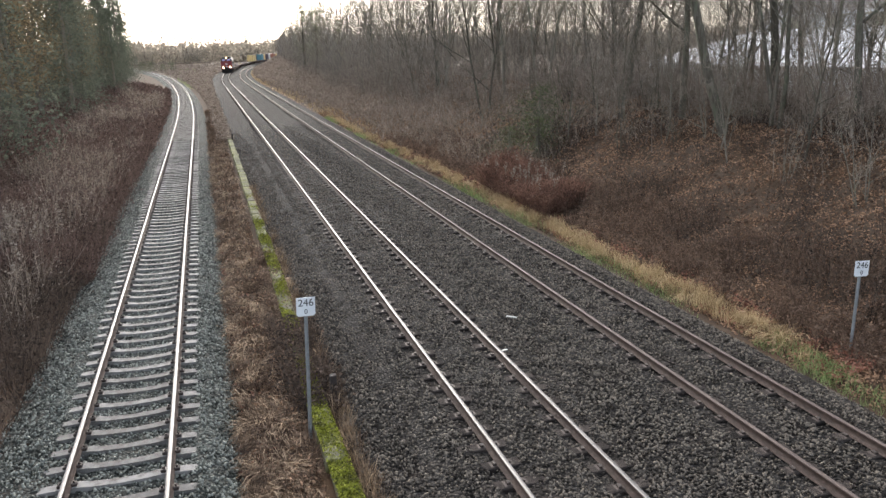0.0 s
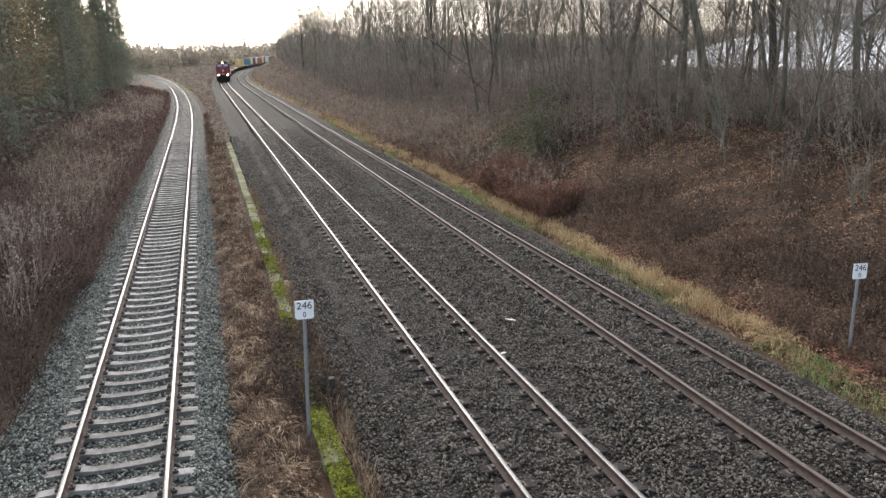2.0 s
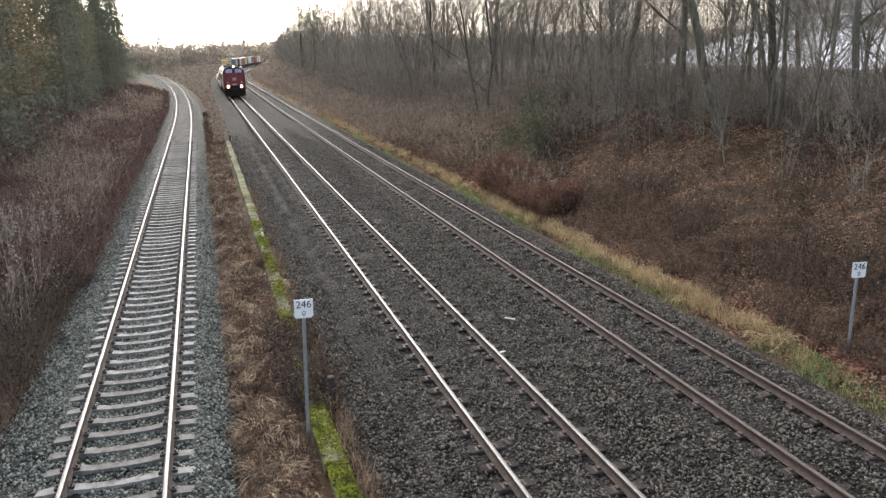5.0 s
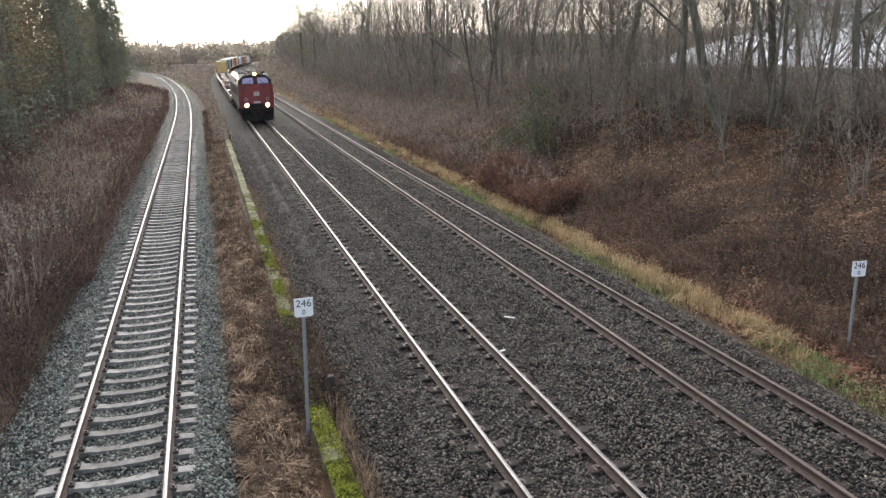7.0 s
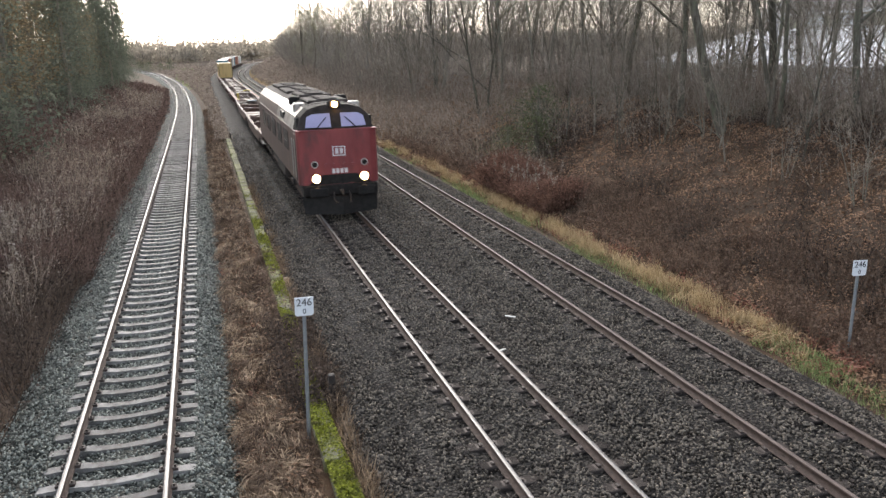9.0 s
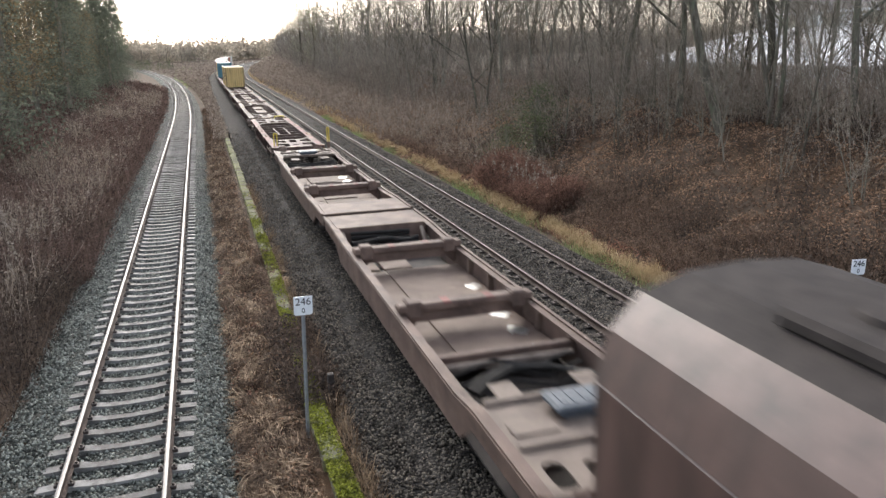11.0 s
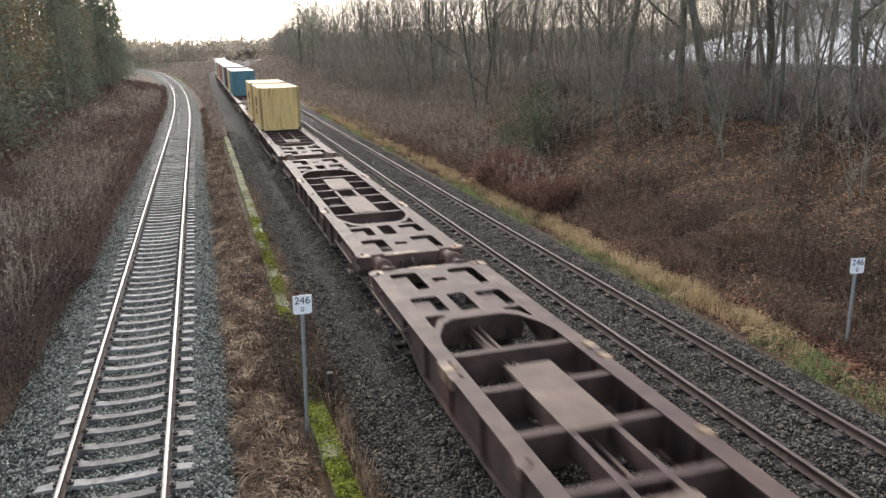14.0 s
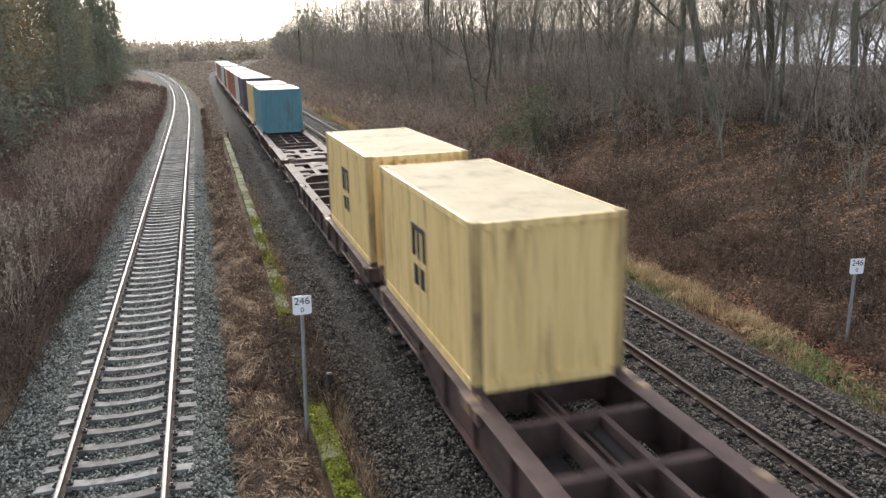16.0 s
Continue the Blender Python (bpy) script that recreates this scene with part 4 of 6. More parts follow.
                g.prism([(s * 1.24, 0.7), (s * 0.7, 1.16), (s * 1.24, 1.16)], 1, y - 0.03, y + 0.03)
            part("cross_bar", g, M["wagon_grey"], w)
            for x in (-0.42, 0.48):
                g = Geo()
                g.box(x - 0.08, x + 0.08, y - 0.172, y + 0.172, 1.26, 1.304)
                part("wear_mark", g, M["wagon_pink"], w, "worn red paint mark")
        # end platform over the outer bogie with its cut-outs
        O = lambda a: outer + sg * a
        edge = [(-1.28, O(0)), (1.28, O(0)), (1.32, O(0.3)), (1.24, O(0.95)), (1.24, O(1.4)), (1.34, O(2.0)), (1.34, O(2.62)), (-1.34, O(2.62)), (-1.34, O(2.0)), (-1.24, O(1.4)), (-1.24, O(0.95)), (-1.32, O(0.3))]
        cuts = [rounded(-1.12, -0.84, O(0.12), O(0.78), 0.12), rounded(-0.6, -0.36, O(0.12), O(0.68), 0.1), rounded(0.36, 0.56, O(0.12), O(0.68), 0.08), rounded(0.78, 1.14, O(0.1), O(0.78), 0.14)]
        part("end_platform", cut_plate("end_platform", edge, cuts, 1.12, 1.165, M["wagon_pale"]), None, w, "pale worn steel end platform")
        g = Geo()
        g.box(-1.27, 1.27, *sorted((O(0.01), O(0.06))), 0.8, 1.117)
        for a in (1.12, 2.5):
            g.box(-1.22, 1.22, *sorted((O(a), O(a + 0.16))), 1.166, 1.235, 0.03)
        for xa, xb in ((-1.15, -0.5), (0.55, 1.15)):
            g.box(xa, xb, *sorted((O(1.5), O(1.85))), 1.166, 1.2, 0.015)
        part("end_ridge", g, M["wagon_pale"], w)
        g = Geo()
        g.box(-0.42, 0.46, *sorted((O(1.75), O(2.4))), 1.24, 1.36, 0.04), g.box(-0.3, 0.34, *sorted((O(1.8), O(2.3))), 1.166, 1.245)
        for k in range(4):
            g.box(-0.3 + k * 0.17, -0.2 + k * 0.17, *sorted((O(1.9), O(2.25))), 1.36, 1.375)
        part("coupler_plate", g, M["steel_blue"], w, "blue-grey steel coupling plate")
        g = Geo()
        g.tube((-1.2, O(4.75), 0.86), (1.2, O(4.75), 0.86), 0.075, n=10)
        part("cross_tube", g, M["wagon_pale"], w)
        for k in range(3):
            g = Geo()
            arc = [(-1.05 + 0.3 * i, O(3.35 + 0.2 * k + 0.75 * math.sin(math.pi * i / 7)), 0.98 - 0.05 * k + 0.03 * (i % 2)) for i in range(8)]
            for p, q in zip(arc, arc[1:]):
                g.tube(p, q, 0.045, n=7)
            part("air_hose", g, M["black"], w, "black rubber hose")
        for s in (-1, 1):
            g = Geo()
            g.box(s * 0.68 - 0.2, s * 0.68 + 0.2, *sorted((O(2.63), O(3.4))), 1.06, 1.12, 0.02)
            part("bogie_cover", g, M["wagon_pale"], w)
            part("buffer", BUF[-sg], None, w, "grey steel buffer", at=(s * 0.875, outer, 0))
        couple(w, -sg, (0, outer, 0))
        add_bogie(w, outer + sg * 2.9, 1.8, BOGIE)
        # platform by the shared bogie and the dark end of the trough
        g = Geo()
        g.box(-1.32, 1.32, min(inner, inner - sg * 1.75), max(inner, inner - sg * 1.75), 1.12, 1.17, 0.015)
        g.box(-1.3, 1.3, min(inner - sg * 1.75, inner - sg * 1.8), max(inner - sg * 1.75, inner - sg * 1.8), 0.45, 1.17)
        part("inner_platform", g, M["wagon_grey"], w, "pale worn steel platform over the shared bogie")
        g = Geo()
        for k in range(5 if front else 0):
            g.tube((-0.95, inner - sg * (1.95 + 0.1 * (k % 2)), 0.62 + 0.1 * k), (0.75, inner - sg * (1.95 + 0.08 * ((k + 1) % 2)), 0.6 + 0.1 * k), 0.05, n=7)
        if front:
            f = Geo()
            for p, q in (((-1.15, 0.68), (1.05, 0.68)), ((1.05, 0.68), (1.1, 1.08)), ((-1.15, 0.68), (-1.2, 1.08))):
                f.tube((p[0], inner - 2.75, p[1]), (q[0], inner - 2.75 + (0.7 if q[1] > 1 else 0), q[1]), 0.055, n=10)
            part("hose_frame", f, M["wagon_pale"], w, "pale bent tube frame")
            for k in range(6):
                arc = [(-1.02 + 0.24 * i, inner - 2.2 - 0.07 * k + 0.05 * math.sin(1.7 * i + 2 * k), 0.7 + 0.055 * k * (k < 4) + 0.05 * math.sin(1.1 * i + 1.3 * k)) for i in range(9)]
                for p, q in zip(arc, arc[1:]):
                    g.tube(p, q, 0.075, n=8)
        g.box(-1.0, 0.8, min(inner - sg * 1.85, inner - sg * 2.5), max(inner - sg * 1.85, inner - sg * 2.5), 0.45, 0.59, 0.04)
        part("brake_gear", g, M["black"], w, "black hoses and brake gear")
    add_bogie(w, mid, 1.8, BOGIE)
    g = Geo()
    g.box(1.3, 1.42, P(u1 - 0.55), P(u1 - 0.35), 1.1, 1.5, 0.01)
    part("handle_bracket", g, M["wagon_grey"], w)
    handles(w, [(1.36, P(u1 - 0.45), 1.45, 2.2, 0.09)])
    # hoses, bracing and a lower frame in the openings over the bogies
    for o, sg in ((P(u0 + 0.6), 1), (P(u1 - 0.6), -1)):
        for k in range(4):
            g = Geo()
            ya = o + sg * (3.1 + 0.45 * k)
            g.tube((-1.1, ya, 0.86), (-0.3, ya + sg * 0.25, 0.94), 0.03, n=6), g.tube((-0.3, ya + sg * 0.25, 0.94), (0.4, ya, 0.84), 0.03, n=6), g.tube((0.4, ya, 0.84), (1.1, ya + sg * 0.2, 0.93), 0.03, n=6)
            part("brake_hose", g, M["black"], w, "black rubber brake hose")
        g = Geo()
        g.box(-1.3, 1.3, min(o + sg * 4.95, o + sg * 5.1), max(o + sg * 4.95, o + sg * 5.1), 0.7, 1.0, 0.02)
        part("bolster", g, M["wagon_grey"], w)
    TRAIN.append((w, u, 8.0))
    return w


def locomotive():
    """A six-axle diesel locomotive; its headlights are at y = 0 of the train, its body 20 m long."""
    L, u = 19.6, 9.8
    lo = thing("diesel_locomotive", "red diesel locomotive with lit headlights and dark roof", "locomotive")
    y0, y1 = -u, L - u
    # body shell: rounded plan, cab end raked above the waist
    g = Geo()
    plan = [(-1.5, y0 + 0.32), (-1.42, y0 + 0.12), (-1.2, y0 + 0.03), (-0.5, y0 - 0.02), (0.5, y0 - 0.02), (1.2, y0 + 0.03), (1.42, y0 + 0.12), (1.5, y0 + 0.32), (1.5, y0 + 0.5), (-1.5, y0 + 0.5)]
    g.prism(plan, 2, 1.25, 3.26)
    part("nose", g, M["red"], lo, "dull red painted front")
    g = Geo()
    g.box(-1.5, 1.5, y0 + 0.503, y1, 1.25, 3.24, 0.03)
    body = part("body", g, M["loco_side"], lo, "dirty brownish red body side")
    for s in (-1, 1):
        for k in range(5):
            g = Geo()
            ya = y0 + 3.2 + k * 2.9
            g.box(s * 1.5 - 0.012, s * 1.5 + 0.012, ya, ya + 1.9, 2.2, 3.0)
            for j in range(6):
                g.box(s * 1.512 - 0.012, s * 1.512 + 0.012, ya + 0.06, ya + 1.84, 2.25 + j * 0.12, 2.3 + j * 0.12)
            part("louvre", g, M["roof_dark"], body)
        g = Geo()
        g.box(s * 1.505 - 0.012, s * 1.505 + 0.012, y0 + 0.75, y0 + 1.45, 1.35, 3.1)
        part("cab_door", g, M["loco_side"], body)
        for yy in (0.7, 1.5):
            g = Geo()
            g.tube((s * 1.55, y0 + yy, 1.5), (s * 1.55, y0 + yy, 2.9), 0.018, n=6)
            part("hand_rail", g, M["chrome"], body)
    # shoulders and roof
    sec = [(-1.5, 3.24), (-1.36, 3.7), (-1.05, 4.02), (-0.6, 4.16), (0, 4.2), (0.6, 4.16), (1.05, 4.02), (1.36, 3.7), (1.5, 3.24)]
    def shell(k0, k1, m, name, ya, yb, label=""):
        g2 = Geo()
        pts = sec[k0:k1 + 1]
        inner = [(a * 0.95, b - 0.06) for a, b in reversed(pts)]
        g2.prism(pts + inner, 1, ya, yb)
        return part(name, g2, m, lo, label)
    ysplit = [y0 + 1.35, y1]
    for k0, k1 in ((0, 2), (6, 8)):
        shell(k0, k1, M["shoulder"], "roof_shoulder", y0 + 1.35, y0 + 8.2, "pale shiny roof shoulder")
        shell(k0, k1, M["loco_side"], "rear_shoulder", y0 + 8.2, y1, "dirty roof shoulder")
    for s in (-1, 1):
        g = Geo()
        g.box(*sorted((s * 0.85, s * 1.3)), y0 + 2.3, y0 + 2.75, 3.7, 4.12, 0.05)
        part("vent_hood", g, M["shoulder"], lo)
    shell(2, 6, M["roof_dark"], "roof", *ysplit, "dark sooty roof")
    # cab: raked windscreen frame
    g = Geo()
    f = [(-1.42, 3.24), (-1.28, 3.72), (-0.98, 4.0), (-0.55, 4.12), (0, 4.16), (0.55, 4.12), (0.98, 4.0), (1.28, 3.72), (1.42, 3.24)]
    a = [(x, y0 + 0.22 + (z - 3.24) * 0.42 + 0.09 * x * x, z) for x, z in f]
    b = [(x * 1.05, y0 + 1.35, z + (0.03 if z > 3.3 else 0)) for x, z in f]
    n = len(f)
    g.add(a + b, [(i, i + 1, n + i + 1, n + i) for i in range(n - 1)] + [tuple(range(n))], 0)
    cab = part("cab", g, M["roof_dark"], lo, "dark cab front")
    for s in (-1, 1):
        g = Geo()
        def pt(x, z, o):
            return (x, y0 + 0.22 + (z - 3.24) * 0.42 + 0.09 * x * x - o, z)
        q = [(s * 0.19, 3.34), (s * 1.14, 3.34), (s * 1.06, 3.72), (s * 0.84, 3.82), (s * 0.2, 3.84)]
        g.add([pt(x, z, 0.012) for x, z in q] + [pt(x, z, -0.02) for x, z in q], [tuple(range(5)), tuple(range(9, 4, -1))] + [(i, (i + 1) % 5, 5 + (i + 1) % 5, 5 + i) for i in range(5)])
        ws = part("windscreen", g, M["glass"], cab, "bluish windscreen pane")
        g = Geo()
        g.tube(pt(s * 0.75, 3.3, 0.05), pt(s * 0.35, 3.7, 0.05), 0.018, n=6)
        part("wiper", g, M["black"], cab)
        g = Geo()
        g.prism([(y0 + 0.62, 3.3), (y0 + 1.25, 3.3), (y0 + 1.25, 3.68), (y0 + 0.75, 3.68)], 0, s * 1.37 - 0.05, s * 1.37 + 0.05)
        part("side_window", g, M["black"], cab)
        g = Geo()
        g.prism([(y0 + 5.0, 3.35), (y0 + 6.4, 3.35), (y0 + 6.4, 3.62), (y0 + 5.0, 3.62)], 0, s * 1.43 - 0.05, s * 1.43 + 0.06)
        part("roof_window", g, M["black"], lo)
    g = Geo()
    g.box(-1.46, 1.46, y0 - 0.005, y0 + 0.3, 3.225, 3.27, 0.015)
    part("waist_ledge", g, M["red"], lo)
    # roof gear
    for ya, ln, wd, hh in ((2.0, 2.6, 0.8, 0.03), (5.6, 3.0, 0.7, 0.07), (9.6, 4.0, 0.8, 0.04), (14.6, 3.6, 0.75, 0.07)):
        g = Geo()
        g.box(-wd, wd, y0 + ya, y0 + ya + ln, 4.1, 4.2 + hh, 0.05)
        for k in range(3):
            g.tube((0, y0 + ya + ln * (k + 0.5) / 3, 4.2 + hh), (0, y0 + ya + ln * (k + 0.5) / 3, 4.25 + hh), 0.42, 0.4, n=16)
        part("roof_fan_box", g, M["roof_dark"], lo)
    for s in (-1, 1):
        g = Geo()
        g.box(*sorted((s * 1.2, s * 0.7)), y0 + 4.75, y0 + 5.2, 3.9, 4.25, 0.05)
        part("exhaust", g, M["black"], lo)
    # lamps
    for s in (-1, 1):
        g = Geo()
        g.tube((s * 0.9, y0 - 0.09, 1.5), (s * 0.9, y0 + 0.1, 1.5), 0.17, n=16)
        rim = part("headlight", g, M["black"], lo)
        g = Geo()
        g.tube((s * 0.9, y0 - 0.11, 1.5), (s * 0.9, y0 - 0.092, 1.5), 0.15, n=16)
        part("lens", g, M["lamp"], rim, "lit warm-white headlight")
        g = Geo()
        g.tube((s * 0.93, y0 - 0.06, 2.02), (s * 0.93, y0 + 0.1, 2.02), 0.13, n=16)
        rim = part("marker_lamp", g, M["chrome"], lo)
        g = Geo()
        g.tube((s * 0.93, y0 - 0.075, 2.02), (s * 0.93, y0 - 0.062, 2.02), 0.095, n=16)
        part("lens", g, M["black"], rim)
        for k in range(2):
            g = Geo()
            g.tube((s * (0.5 - 0.3 * k), y0 - 0.09, 1.98), (s * (0.5 - 0.3 * k), y0 + 0.05, 1.98), 0.06, n=10)
            part("socket", g, M["red"], lo)
    g = Geo()
    g.box(-0.24, 0.24, y0 + 0.42, y0 + 0.8, 4.02, 4.3, 0.06)
    rim = part("top_headlight", g, M["roof_dark"], lo)
    g = Geo()
    g.tube((0, y0 + 0.39, 4.16), (0, y0 + 0.418, 4.16), 0.115, n=16)
    part("lens", g, M["lamp_top"], rim, "lit amber top headlight")
    # emblem frame and running number as plain bars
    g = Geo()
    for x0, x1, z0, z1 in ((-0.24, 0.24, 2.62, 2.66), (-0.24, 0.24, 2.3, 2.34), (-0.24, -0.2, 2.34, 2.62), (0.2, 0.24, 2.34, 2.62), (-0.14, -0.02, 2.38, 2.58), (0.03, 0.15, 2.38, 2.58)):
        g.box(x0, x1, y0 - 0.032, y0 - 0.018, z0, z1)
    part("emblem", g, M["white_paint"], lo, "pale emblem in a frame")
    g = Geo()
    for k in range(4):
        g.box(-0.29 + k * 0.155, -0.18 + k * 0.155, y0 - 0.032, y0 - 0.018, 1.66, 1.83)
    part("number_bars", g, M["white_paint"], lo, "white number bars")
    g = Geo()
    g.prism([(-1.2, 1.262), (-0.62, 1.62), (0.62, 1.62), (1.2, 1.262)], 1, y0 - 0.03, y0 + 0.1)
    part("front_apron", g, M["black"], lo, "black lower front panel")
    # lower front: buffer beam, buffers, plough
    g = Geo()
    g.box(-1.4, 1.4, y0 - 0.06, y0 + 0.5, 0.82, 1.25, 0.05)
    part("buffer_beam", g, M["black"], lo)
    for s in (-1, 1):
        g = Geo()
        g.tube((s * 0.875, y0 - 0.05, 1.05), (s * 0.875, y0 - 0.5, 1.05), 0.14, 0.12, n=14)
        g.box(s * 0.875 - 0.34, s * 0.875 + 0.34, y0 - 0.58, y0 - 0.5, 0.88, 1.22, 0.04)
        part("buffer", g, M["black"], lo)
    couple(lo, -1, (0, y0 - 0.05, 0))
    g = Geo()
    g.add([(-1.42, y0 + 0.25, 0.82), (0, y0 - 0.3, 0.82), (1.42, y0 + 0.25, 0.82), (-1.36, y0 + 0.1, 0.16), (0, y0 - 0.42, 0.16), (1.36, y0 + 0.1, 0.16), (-1.42, y0 + 0.3, 0.82), (0, y0 - 0.25, 0.82), (1.42, y0 + 0.3, 0.82), (-1.36, y0 + 0.15, 0.16), (0, y0 - 0.37, 0.16), (1.36, y0 + 0.15, 0.16)],
          [(0, 1, 4, 3), (1, 2, 5, 4), (7, 6, 9, 10), (8, 7, 10, 11), (3, 4, 10, 9), (4, 5, 11, 10), (0, 6, 7, 1), (1, 7, 8, 2), (0, 3, 9, 6), (2, 8, 11, 5)])
    part("plough", g, M["black"], lo, "black snow plough")
    g = Geo()
    g.box(-1.3, 1.3, y0 + 0.5, y1 - 0.1, 0.95, 1.25, 0.02)
    part("underframe", g, M["under"], lo)
    g = Geo()
    g.box(-1.3, 1.3, -1.9, 1.9, 0.4, 0.95, 0.1)
    part("fuel_tank", g, M["under"], lo)
    bg = bogie_geo(3.8).mesh("bogie", M["under"])
    for e in (-1, 1):
        b = part("bogie", bg, None, lo, at=(0, e * 5.6, 0))
        for k in (-1.9, 0, 1.9):
            part("wheelset", BOGIE[1], None, b, at=(0, k, 0))
    for s in (-1, 1):
        part("buffer", BUF[1], None, lo, at=(s * 0.875, y1, 0))
    TRAIN.append((lo, u, 5.6))
    return lo


def wave(length, period, depth):
    """The line of a corrugated wall: (along, inwards)."""
    n = max(2, round(length / period))
    p = length / n
    pts = []
    for k in range(n):
        a = k * p
        pts += [(a, 0), (a + 0.28 * p, 0), (a + 0.5 * p, depth), (a + 0.78 * p, depth)]
    return pts + [(length, 0)]


def container(u_front, m, m_roof, label, group, marks=None, m_post=None):
    W, L, Hh, z0 = 2.438, 6.058, 2.591, 1.17
    u = u_front + L / 2
    c = thing("shipping_container", label, "shipping container", group)
    h, l = W / 2, L / 2
    pz0, pz1 = z0 + 0.16, z0 + Hh - 0.11
    for s in (-1, 1):
        g = Geo()
        pts = wave(L - 0.3, 0.28, 0.036)
        line = [(s * (h - 0.012 - d), -l + 0.15 + a) for a, d in pts]
        k = len(line)
        back = [(x - s * 0.02, y) for x, y in line]
        g.add([(x, y, pz0) for x, y in line] + [(x, y, pz1) for x, y in line], [(i, i + 1, k + i + 1, k + i) for i in range(k - 1)])
        side = part("side_panel", g, m, c, "corrugated steel side")
        if marks and s < 0:
            for name, ya, yb, za, zb in marks:
                g2 = Geo()
                g2.box(-h - 0.008, -h + 0.03, ya, yb, za, zb)
                part(name, g2, M["ink"], side, "dark painted shape")
        g = Geo()
        g.box(*sorted((s * h, s * (h - 0.06))), -l + 0.16, l - 0.16, z0, z0 + 0.16), g.box(*sorted((s * h, s * (h - 0.06))), -l + 0.16, l - 0.16, z0 + Hh - 0.11, z0 + Hh - 0.012)
        part("side_rail", g, m, c)
    for e in (-1, 1):
        g = Geo()
        line = [(-h + 0.15 + a, e * (l - 0.02 - d)) for a, d in wave(W - 0.3, 0.26, 0.045)]
        k = len(line)
        g.add([(x, y, pz0) for x, y in line] + [(x, y, pz1) for x, y in line], [(i, i + 1, k + i + 1, k + i) for i in range(k - 1)])
        part("end_panel", g, m, c, "corrugated steel end wall")
        g = Geo()
        g.box(-h + 0.16, h - 0.16, *sorted((e * l, e * (l - 0.08))), z0, z0 + 0.16)
        part("bottom_end_rail", g, m, c)
        g = Geo()
        g.box(-h + 0.16, h - 0.16, *sorted((e * l, e * (l - 0.08))), z0 + Hh - 0.11, z0 + Hh - 0.012)
        for j in range(8):
            x = -h + 0.3 + j * (W - 0.6) / 7
            g.box(x - 0.05, x + 0.05, *sorted((e * (l + 0.003), e * (l - 0.03))), z0 + Hh - 0.15, z0 + Hh - 0.1)
        part("top_end_rail", g, m, c)
        for s in (-1, 1):
            g = Geo()
            g.box(*sorted((s * h, s * (h - 0.155))), *sorted((e * l, e * (l - 0.155))), z0 + 0.118, z0 + Hh - 0.118, 0.012)
            post = part("corner_post", g, m_post or m, c)
            for zz in (z0, z0 + Hh - 0.118):
                g = Geo()
                g.box(*sorted((s * (h + 0.004), s * (h - 0.162))), *sorted((e * (l + 0.004), e * (l - 0.178))), zz, zz + 0.118, 0.012)
                part("corner_casting", g, M["wagon_brown"] if zz == z0 else (m_post or m), post)
    g = Geo()
    line = [(-l + 0.1 + a, z0 + Hh - 0.014 - d) for a, d in wave(L - 0.2, 0.21, 0.02)]
    k = len(line)
    g.add([(-h + 0.06, y, z) for y, z in line] + [(h - 0.06, y, z) for y, z in line], [(i, i + 1, k + i + 1, k + i) for i in range(k - 1)])
    part("roof_panel", g, m_roof, c, "corrugated steel roof")
    g = Geo()
    g.box(-h + 0.06, h - 0.06, -l + 0.08, l - 0.08, z0 + 0.02, z0 + 0.14)
    part("floor_panel", g, M["under"], c)
    TRAIN.append((c, u, 2.0))
    return c


BOGIE = (bogie_geo().mesh("bogie", M["under"]), wheelset_mesh())
BUF = {1: buffer_mesh(1), -1: buffer_mesh(-1)}


